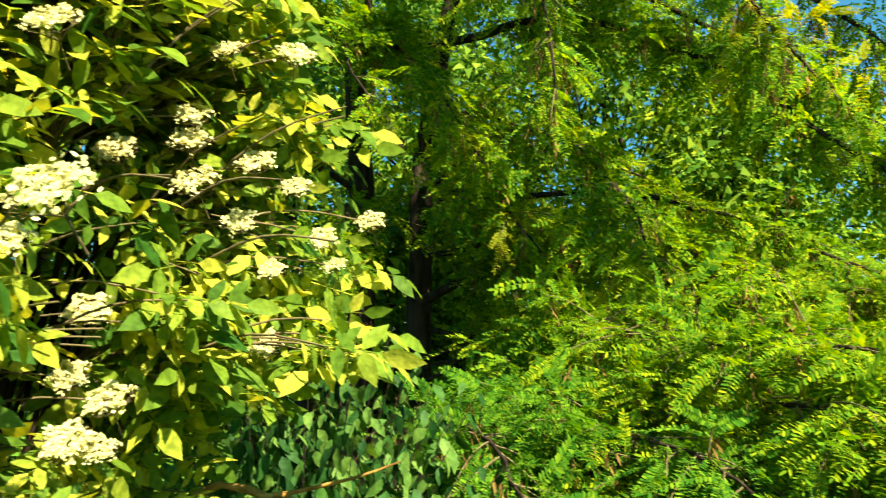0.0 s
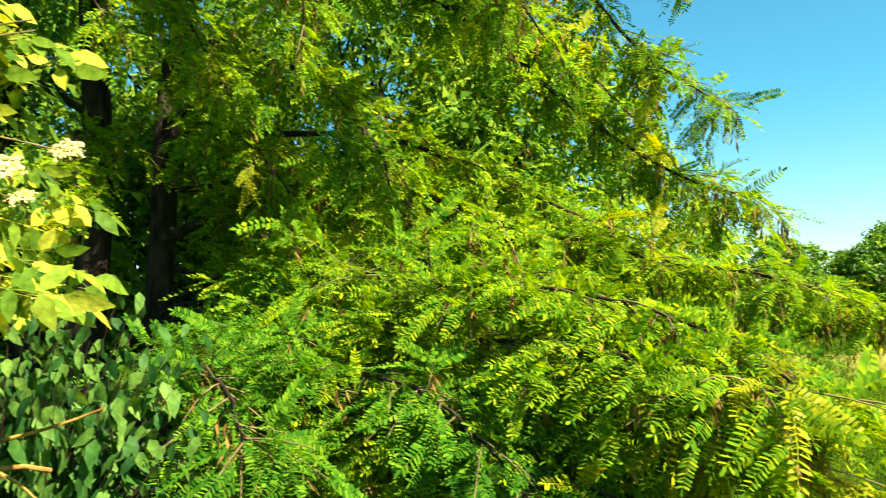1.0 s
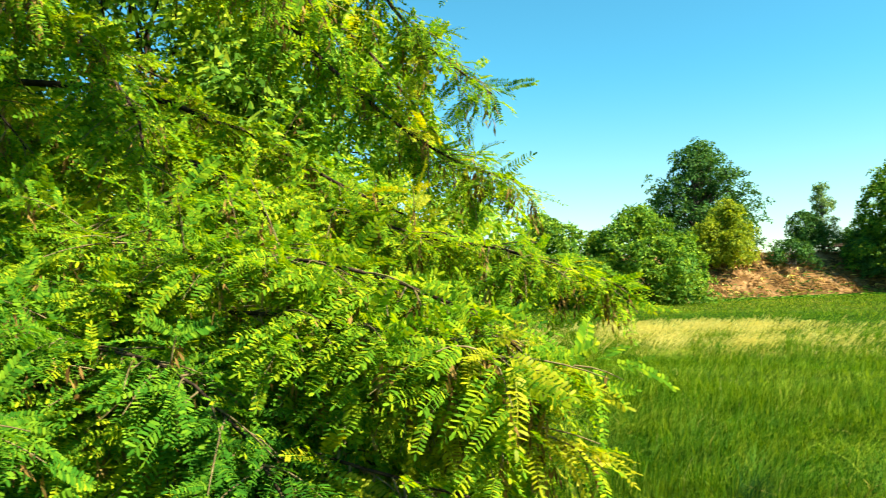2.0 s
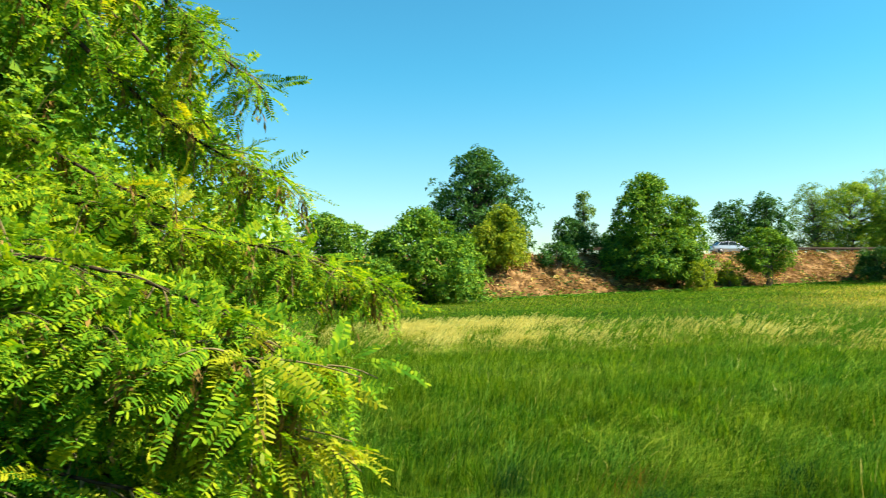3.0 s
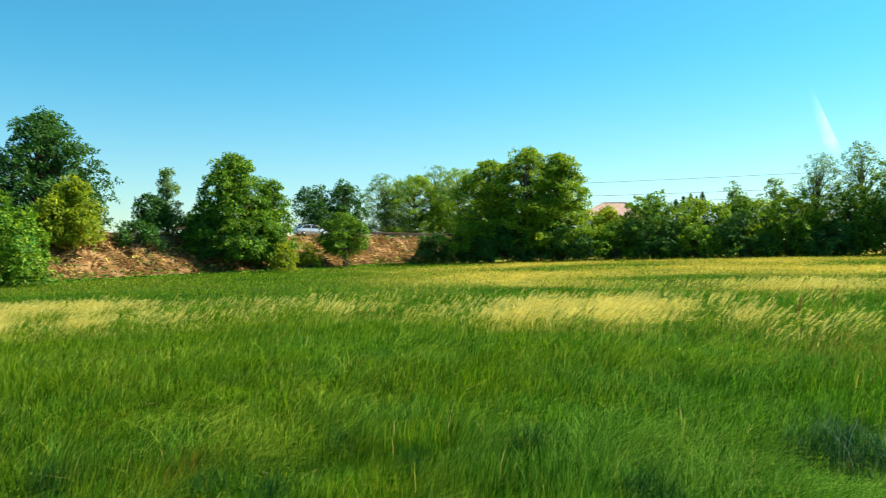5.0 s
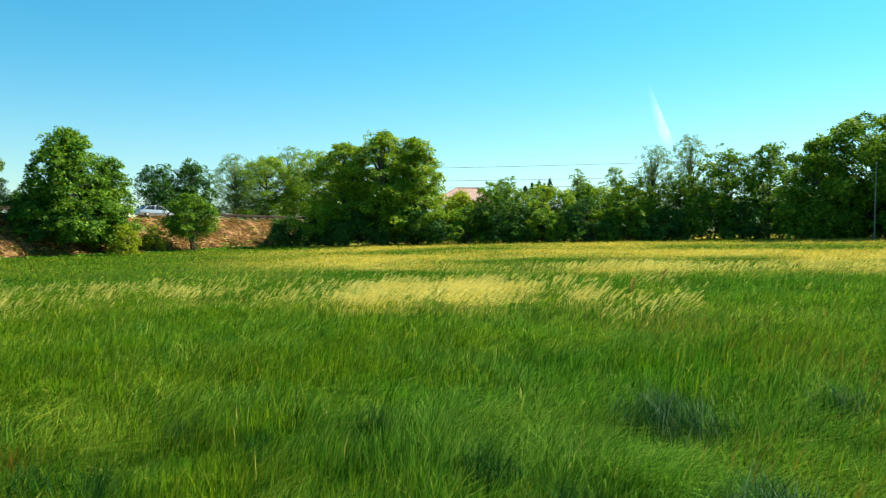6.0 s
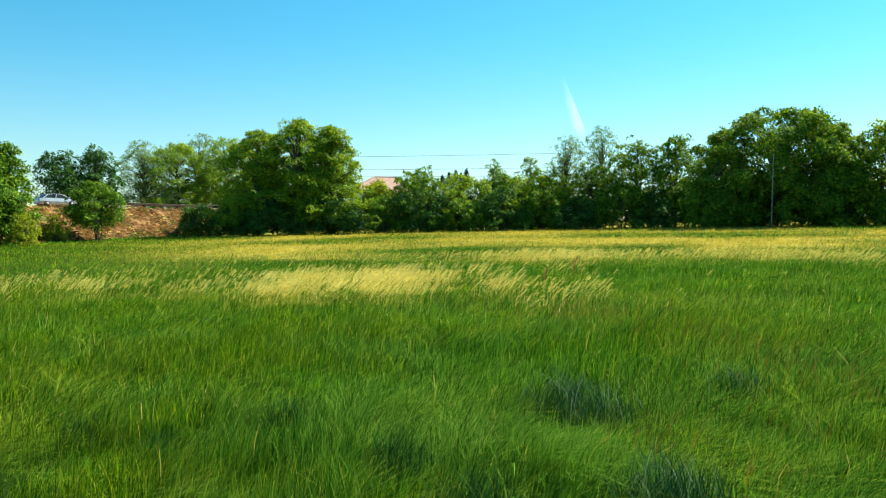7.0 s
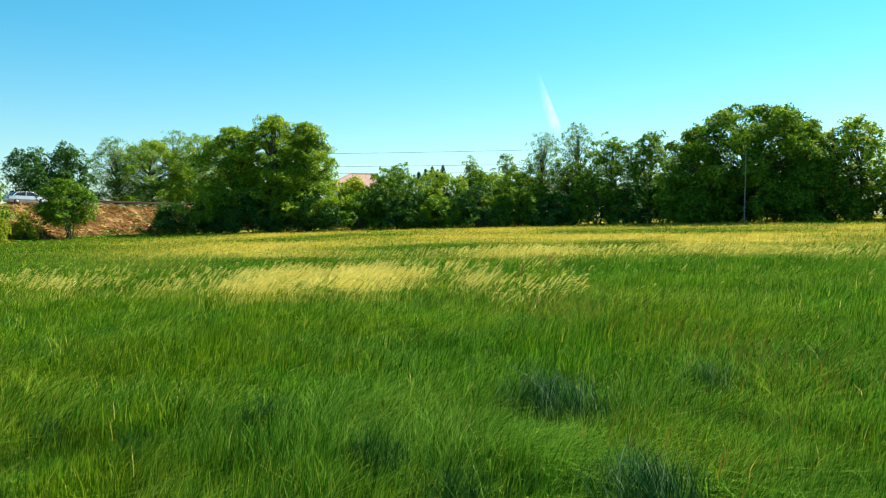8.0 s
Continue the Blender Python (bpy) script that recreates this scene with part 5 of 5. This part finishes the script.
    made = [scatter(shapes[t], places[rest][kinds[rest] == t] - off, turns[rest][kinds[rest] == t], sizes[rest][kinds[rest] == t]) for t in range(3)]
    part("foliage", smooth(mesh_of("foliage", *joined(made))), LEAF_ELDER, base)["kind"] = "stuff"
    um = [mesh_of("flower_head", *umbel(i)) for i in range(3)]
    st = mesh_of("flower_stalk", *joined(umbel_stalks()))
    for i, p in enumerate(heads):
        h = part("flower_head", um[i % 3], PETAL, base, "cream-white flat elder flower head")
        s = float(head_size[i])
        h.matrix_basis = Matrix.Translation(p - off) @ (Euler((rng.uniform(0.55, 1.0), rng.uniform(-0.2, 0.4), 0)).to_matrix() @ Euler((0, 0, rng.uniform(0, 6.28))).to_matrix()).to_4x4() @ Matrix.Scale(s, 4)
        part("flower_stalk", st, TWIG, h)


elder()


# ---- the dogwood below it, and a dead branch ----
def dogwood():
    rng = np.random.default_rng(9)
    base = thing("dogwood_bush", (-0.8, 3.7, surface(-0.8, 3.7)), "shaded blue-green bush with drooping oval leaves", "bush")
    off = np.array(base.location)
    wood, places, ways = [], [], []
    for _ in range(420):
        u = rng.normal(size=3)
        u *= rng.uniform(0.5, 1.0) / np.linalg.norm(u)
        tip = np.array((-0.55, 3.5, 1.05)) + u * (0.8, 0.7, 0.85)
        if tip[2] < 0.35 or (tip[0] < -0.72 and tip[2] < 1.25):
            continue
        foot = np.array((-0.8 + rng.normal(0, 0.08), 3.7 + rng.normal(0, 0.08), -0.1))
        mid = foot + (tip - foot) * 0.55 + (0, 0, 0.2)
        line = bend((foot, mid, tip), 9)
        wood.append(tube(line - off, np.linspace(0.004, 0.0014, 9), 4))
        for j in range(13):
            q = 8 * (1 - 0.05 * j)
            i = min(int(q), 7)
            p = line[i] + (line[i + 1] - line[i]) * (q - i)
            o = rng.normal(size=3) * (1, 1, 0.4)
            places.append(p)
            ways.append(o / np.linalg.norm(o) + (0, 0, -1.1))
    part("twig", mesh_of("twig", *joined(wood)), BARK, base)["kind"] = "stuff"
    places, ways = np.array(places), np.array(ways)
    n = len(places)
    turns = turns_along(ways, np.tile((0.1, -0.5, 0.6), (n, 1)) + rng.normal(0, 0.4, (n, 3)))
    sizes = rng.uniform(0.8, 1.3, n)
    shape = broad_leaf(0.078, 0.037, 0.22, 0.3)
    me = smooth(mesh_of("leaf", *shape))
    order = np.argsort(np.hypot(places[:, 0], places[:, 1] - 0.4))
    for i in order[:300]:
        lf = part("leaf", me, LEAF_DOGWOOD, base)
        lf.matrix_basis = Matrix.Translation(places[i] - off) @ Matrix(turns[i].tolist()).to_4x4() @ Matrix.Scale(float(sizes[i]), 4)
    r = order[300:]
    part("foliage", smooth(mesh_of("foliage", *scatter(shape, places[r] - off, turns[r], sizes[r]))), LEAF_DOGWOOD, base)["kind"] = "stuff"


dogwood()


def dead_branch():
    rng = np.random.default_rng(3)
    base = thing("dead_branch", (-1.3, 2.3, surface(-1.3, 2.3)), "crooked orange-brown dead branch caught in the bushes", "branch")
    off = np.array(base.location)
    main = crooked(rng, bend(((-1.3, 2.3, 0.0), (-1.25, 2.4, 0.8), (-0.95, 2.5, 1.31), (-0.72, 2.58, 1.31), (-0.55, 2.62, 1.33), (-0.43, 2.65, 1.34), (-0.36, 2.66, 1.3), (-0.28, 2.67, 1.27)), 34), 0.024)
    part("stem", smooth(mesh_of("stem", *tube(main - off, np.linspace(0.021, 0.008, 34) * rng.uniform(0.8, 1.25, 34), 8))), DEADWOOD, base)
    for a, pts in ((21, ((-0.66, 2.55, 1.28), (-0.6, 2.52, 1.25))), (25, ((-0.48, 2.6, 1.3), (-0.42, 2.56, 1.27))), (30, ((-0.3, 2.62, 1.38), (-0.2, 2.6, 1.42))), (27, ((-0.4, 2.6, 1.28), (-0.34, 2.6, 1.18)))):
        part("side_twig", smooth(mesh_of("side_twig", *tube(bend((main[a], *pts), 6) - off, np.linspace(0.008, 0.003, 6), 6))), DEADWOOD, base)


dead_branch()


# ---- grass ----
def blade(segments, lean, seed):
    """A blade of grass of height 1 and width 1, bent over towards +x."""
    k = np.linspace(0, 1, segments + 1)
    x, z = lean * k ** 2, k * (1 - 0.25 * lean * k)
    w = 0.5 * (1 - k) ** 0.6 * np.interp(k, (0, 0.2, 1), (0.7, 1, 0.6))
    v, f = [], []
    for i in range(segments):
        v += [(x[i], -w[i], z[i]), (x[i], w[i], z[i])]
    v.append((x[-1], 0, z[-1]))
    for i in range(segments - 1):
        f += [(2 * i, 2 * i + 1, 2 * i + 3), (2 * i, 2 * i + 3, 2 * i + 2)]
    f.append((2 * segments - 2, 2 * segments - 1, 2 * segments))
    return np.array(v, float), np.array(f)


def straw_head(seed):
    """A thin dry stalk with a nodding plume of fine awns; height 1, bent towards +x."""
    rng = np.random.default_rng(seed)
    v, f = [(0.04, -0.003, 0.3), (0.04, 0.003, 0.3), (0.22, 0, 0.84)], [(0, 1, 2)]
    for i in range(8):
        k = i / 7
        b = np.array((0.12 + 0.16 * k, rng.normal(0, 0.025), 0.62 + 0.26 * k))
        d = np.array((0.11 + rng.normal(0, 0.02), rng.normal(0, 0.07), 0.07 - 0.08 * k + rng.normal(0, 0.035)))
        n = len(v)
        v += [b + (0, 0.004, 0.009), b - (0, 0.004, 0.009), b + d]
        f.append((n, n + 1, n + 2))
    return np.array(v, float), np.array(f)


HOLLOWS = ((62.0, 5.2, 0.3), (66.5, 5.6, 0.25), (71.0, 6.1, 0.3), (76.0, 6.3, 0.3), (80.5, 5.0, 0.3), (84.0, 6.2, 0.3), (92.0, 5.0, 0.34), (97.5, 4.3, 0.34),
           (104.0, 6.1, 0.4), (111.0, 4.5, 0.4), (53.0, 6.0, 0.3), (118.0, 6.0, 0.35), (88.0, 8.0, 0.4), (73.5, 8.4, 0.4), (100.0, 8.6, 0.4))
WIND = -90.0


def upright_turns(a):
    turn = np.zeros((len(a), 3, 3))
    turn[:, 0, 0], turn[:, 0, 1], turn[:, 1, 0], turn[:, 1, 1], turn[:, 2, 2] = np.cos(a), -np.sin(a), np.sin(a), np.cos(a), 1
    return turn


def in_field(x, y):
    return (x - ROAD_AT[0]) * ROAD_SIDE[0] + (y - ROAD_AT[1]) * ROAD_SIDE[1] > 7.0


def meadow():
    rng = np.random.default_rng(21)
    green = (
        # name, nearest, farthest, from bearing, to bearing, count, height, width, segments
        ("near_grass", 0.9, 3.4, -30, 140, 15000, 0.4, 0.006, 2),
        ("near_grass", 3.2, 6.8, 14, 134, 125000, 0.36, 0.0055, 2),
        ("meadow_grass", 6.6, 12.2, 12, 134, 120000, 0.36, 0.009, 2),
        ("meadow_grass", 11.8, 28.0, 8, 136, 260000, 0.33, 0.0145, 1),
        ("near_grass", 1.0, 11.0, 132, 332, 70000, 0.36, 0.018, 1),
        ("far_grass", 27.0, 100.0, 18, 136, 260000, 0.3, 0.03, 1),
    )
    for name, r0, r1, b0, b1, count, tall, wide, segs in green:
        # even cover over the ground, a little closer towards the walker
        q = rng.random(count)
        even, near = np.sqrt(r0 ** 2 + q * (r1 ** 2 - r0 ** 2)), r0 + (r1 - r0) * q
        r = 0.45 * even + 0.55 * near
        b = np.radians(rng.uniform(b0, b1, count))
        x, y = r * np.sin(b), r * np.cos(b)
        keep = in_field(x, y) & ~((b < radians(20)) & (r > 12))
        x, y, r = x[keep], y[keep], r[keep]
        n = len(x)
        dry = gold(x, y)
        straw = rng.random(n) < (0.3 if r0 < 20 else 0.8) * dry + 0.005
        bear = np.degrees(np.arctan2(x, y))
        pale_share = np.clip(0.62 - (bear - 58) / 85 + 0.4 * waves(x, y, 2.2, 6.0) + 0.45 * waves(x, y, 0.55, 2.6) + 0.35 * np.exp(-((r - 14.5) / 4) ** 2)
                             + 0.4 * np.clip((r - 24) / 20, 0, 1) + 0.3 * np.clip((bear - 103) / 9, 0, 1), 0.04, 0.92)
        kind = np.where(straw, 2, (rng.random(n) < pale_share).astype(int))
        lump = 0.55 * waves(x, y, 0.42, 0.4) + 0.6 * waves(x, y, 0.13, 5.4)
        h = tall * (0.86 + 0.42 * lump + 0.14 * waves(x, y, 2.0, 7.0)) * rng.uniform(0.55, 1.25, n)
        # hollows where the grass is pressed down
        for hb, hd, hw in HOLLOWS if r0 < 12 else ():
            hx, hy = spot(hb, hd)
            h = h * (1 - 0.62 * np.exp(-((x - hx) ** 2 + (y - hy) ** 2) / hw ** 2))
        # the wind lays it over in swathes
        lodge = np.clip(0.35 + 0.6 * waves(x, y, 1.5, 9.0) + 0.3 * waves(x, y, 0.5, 3.1), 0, 1.1)
        z = ground(x, y) - 0.02
        turn = upright_turns(radians(WIND) + 0.9 * waves(x, y, 1.1, 2.0) + 1.0 * waves(x, y, 0.3, 6.3) + rng.normal(0, 0.8, n))
        sel = rng.integers(0, 3, n)
        made = ([], [], [])
        for t, lean in enumerate((0.35, 0.8, 1.4) * 3):
            s = (sel == t % 3) & (kind == t // 3)
            broad = wide * (r[s] / 50 + 0.2 if r0 > 20 else 1.0)
            size = np.stack((h[s] * (0.7 + 0.9 * lodge[s]), broad * rng.uniform(0.6, 1.4, s.sum()), h[s] * (1 - 0.3 * lodge[s])), 1)
            made[t // 3].append(scatter(blade(segs, lean, t), np.stack((x[s], y[s], z[s]), 1), turn[s], size))
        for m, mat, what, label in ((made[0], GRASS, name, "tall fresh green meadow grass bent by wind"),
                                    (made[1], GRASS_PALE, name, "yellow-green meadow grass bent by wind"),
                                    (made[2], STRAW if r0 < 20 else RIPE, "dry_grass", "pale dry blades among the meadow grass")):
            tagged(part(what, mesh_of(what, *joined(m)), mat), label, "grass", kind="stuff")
    for name, r0, r1, count, tall, fat in (("dry_grass", 12, 30, 230000, 0.46, 0.7), ("dry_grass", 27, 98, 45000, 0.3, 0.8)):
        r = r0 + (r1 - r0) * rng.random(count)
        b = np.radians(rng.uniform(15, 136, count))
        x, y = r * np.sin(b), r * np.cos(b)
        keep = (rng.random(count) < 0.8 * gold(x, y) ** 1.6) & in_field(x, y)
        x, y = x[keep], y[keep]
        n = len(x)
        turn = upright_turns(radians(WIND) + 0.6 * waves(x, y, 1.2, 4.0) + rng.normal(0, 0.55, n))
        h = tall * rng.uniform(0.55, 1.2, n)
        sel = rng.integers(0, 3, n)
        made = [scatter(straw_head(t), np.stack((x, y, ground(x, y) - 0.02), 1)[sel == t], turn[sel == t], np.stack((h * 1.25, h * fat, h * 0.97), 1)[sel == t]) for t in range(3)]
        tagged(part(name, mesh_of(name, *joined(made)), STRAW), "pale golden dry grass with nodding plumes", "grass", kind="stuff")


meadow()


def grass_tufts():
    """Lush dark tufts that stand out of the meadow; the largest has glints set in as pale blades, those in hollows have
    shade in their colour.
    """
    rng = np.random.default_rng(41)
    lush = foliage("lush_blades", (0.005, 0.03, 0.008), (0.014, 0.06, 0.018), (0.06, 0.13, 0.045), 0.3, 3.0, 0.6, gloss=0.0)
    # matt pale blades: highlights of the tuft put into their colour
    pale = foliage("pale_glint_blades", (0.1, 0.2, 0.1), (0.2, 0.3, 0.18), (0.34, 0.42, 0.3), 0.3, 3.0, 0.6, gloss=0.0)
    # near-black green: the shade of the hollows put into the blade colour
    hollow_shade = foliage("hollow_shade_blades", (0.003, 0.022, 0.004), (0.01, 0.05, 0.01), (0.045, 0.11, 0.02), 0.3, 3.0, 0.6, gloss=0.0)
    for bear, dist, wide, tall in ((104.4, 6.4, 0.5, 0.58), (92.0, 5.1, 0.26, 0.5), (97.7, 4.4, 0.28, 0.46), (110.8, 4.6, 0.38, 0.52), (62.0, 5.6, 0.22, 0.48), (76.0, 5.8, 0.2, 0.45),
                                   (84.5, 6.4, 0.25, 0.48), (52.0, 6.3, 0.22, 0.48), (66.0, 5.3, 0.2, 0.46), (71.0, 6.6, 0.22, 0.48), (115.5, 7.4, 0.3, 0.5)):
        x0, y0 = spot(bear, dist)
        for n, mat in ((int(800 * wide), lush if bear > 100 else hollow_shade), (int(60 * wide) if bear > 100 else 0, pale)):
            if not n:
                continue
            a = rng.uniform(0, 6.28, n)
            r = wide * rng.random(n) ** 0.6 * rng.uniform(0.6, 1.3, n)
            x, y = x0 + r * np.cos(a), y0 + r * np.sin(a)
            h = tall * rng.uniform(0.55, 1.0, n) * (1 - 0.35 * r / wide)
            turn = upright_turns(a * 0.3 + radians(WIND) * 0.7 + rng.normal(0, 0.6, n))
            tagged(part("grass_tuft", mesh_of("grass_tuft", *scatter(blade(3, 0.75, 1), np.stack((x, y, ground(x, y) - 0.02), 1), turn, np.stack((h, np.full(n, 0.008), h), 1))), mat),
                   "lush blue-green grass tuft in the meadow, darkened as shade in hollows" if mat is not pale else "pale blades painted as glints in a lush grass tuft", "grass", "grass tufts", "stuff")


grass_tufts()


def withered_patches():
    """Rust-brown withered blades in small patches of the meadow."""
    rng = np.random.default_rng(43)
    rusty = foliage("withered_blades", (0.09, 0.055, 0.01), (0.22, 0.13, 0.025), (0.4, 0.25, 0.06), 0.35, 3.0, 0.7, (1.2, 1.0, 0.6), gloss=0.0)
    for bear, dist, wide, n in ((113.5, 10.2, 1.5, 260), (106.0, 12.0, 1.6, 200), (119.0, 8.2, 1.2, 140), (60.5, 6.2, 0.3, 70), (114.0, 5.6, 1.2, 50)):
        x0, y0 = spot(bear, dist)
        x, y = x0 + rng.normal(0, wide * 0.6, n), y0 + rng.normal(0, wide * 0.35, n)
        lean = radians(-90) + rng.normal(0, 0.6, n)
        turn = np.zeros((n, 3, 3))
        turn[:, 0, 0], turn[:, 0, 1], turn[:, 1, 0], turn[:, 1, 1], turn[:, 2, 2] = np.cos(lean), -np.sin(lean), np.sin(lean), np.cos(lean), 1
        h = rng.uniform(0.3, 0.48, n)
        tagged(part("withered_grass", mesh_of("withered_grass", *scatter(blade(3, 0.6, 1), np.stack((x, y, ground(x, y) - 0.02), 1), turn, np.stack((h, np.full(n, 0.009), h), 1))), rusty),
               "rust-brown withered grass blades in the meadow", "grass", "withered patches", "stuff")


withered_patches()


def dock(bearing, dist, height, seed):
    """A ripe dock: ribbed stalk with dense upright seed spikes."""
    rng = np.random.default_rng(seed)
    x, y = spot(bearing, dist)
    base = thing("dock_plant", (x, y, surface(x, y)), "dark rust-brown dock stalk standing in the dry grass", "plant", "docks in the meadow")
    lean = np.array((0.02, -0.14, 1.0)) * height
    part("stalk", mesh_of("stalk", *tube([(0, 0, -0.05), lean * 0.5 + (0.01, 0.02, 0), lean], (0.007, 0.006, 0.003), 6)), RUST, base)
    for k in range(5):
        foot = lean * (0.45 + 0.11 * k)
        out = np.array((rng.normal(0, 0.1), rng.normal(0, 0.1), 0.26)) * height * (1.0 - 0.1 * k)
        n = 60
        q = rng.random(n)
        p = foot + out * q[:, None] + rng.normal(0, 0.008, (n, 3))
        part("seed_spike", mesh_of("seed_spike", *scatter(leaf_clump(k, 4, 0.9, 0.5), p, random_turns(rng, n), rng.uniform(0.012, 0.022, n))), RUST, base)


for b, d, h, i in ((102.6, 17.2, 0.56, 1), (104.7, 18.6, 0.64, 2)):
    dock(b, d, h, i)


def bank_weeds():
    """Dry brown and tan tufts on the embankment's face, greener at its foot."""
    rng = np.random.default_rng(31)
    for name, mat, count, o0, o1, tall, label in (("bank_weeds", RUST, 7000, 0.8, 7.4, 0.55, "dry rust-brown weeds on the embankment"),
                                                  ("bank_grass", STRAW, 450, 0.6, 7.0, 0.5, "dry tan grass tufts on the embankment"),
                                                  ("bank_scrub", LEAF_DARK, 800, 1.2, 7.2, 0.6, "dark green scrub dotted over the embankment"),
                                                  ("verge_grass", GRASS, 5000, 6.2, 9.5, 0.36, "green grass at the embankment's foot")):
        s, o = rng.uniform(-40, 75, count), rng.uniform(o0, o1, count)
        x = ROAD_AT[0] + s * ROAD_ALONG[0] + o * ROAD_SIDE[0]
        y = ROAD_AT[1] + s * ROAD_ALONG[1] + o * ROAD_SIDE[1]
        keep = waves(x, y, 2.2, 3.0 if mat is RUST else 8.0) > rng.uniform(-1.1, 0.5, count)
        x, y = x[keep], y[keep]
        n = len(x)
        z = np.maximum(bank(x, y), ground(x, y)) - 0.05
        a = rng.uniform(0, 6.28, n)
        turn = np.zeros((n, 3, 3))
        turn[:, 0, 0], turn[:, 0, 1], turn[:, 1, 0], turn[:, 1, 1], turn[:, 2, 2] = np.cos(a), -np.sin(a), np.sin(a), np.cos(a), 1
        h = tall * rng.uniform(0.5, 1.4, n)
        tagged(part(name, mesh_of(name, *scatter(leaf_clump(77, 9, 0.7, 0.12), np.stack((x, y, z + h * 0.3), 1), turn, h * 1.5)), mat), label, "weeds", kind="stuff")


bank_weeds()
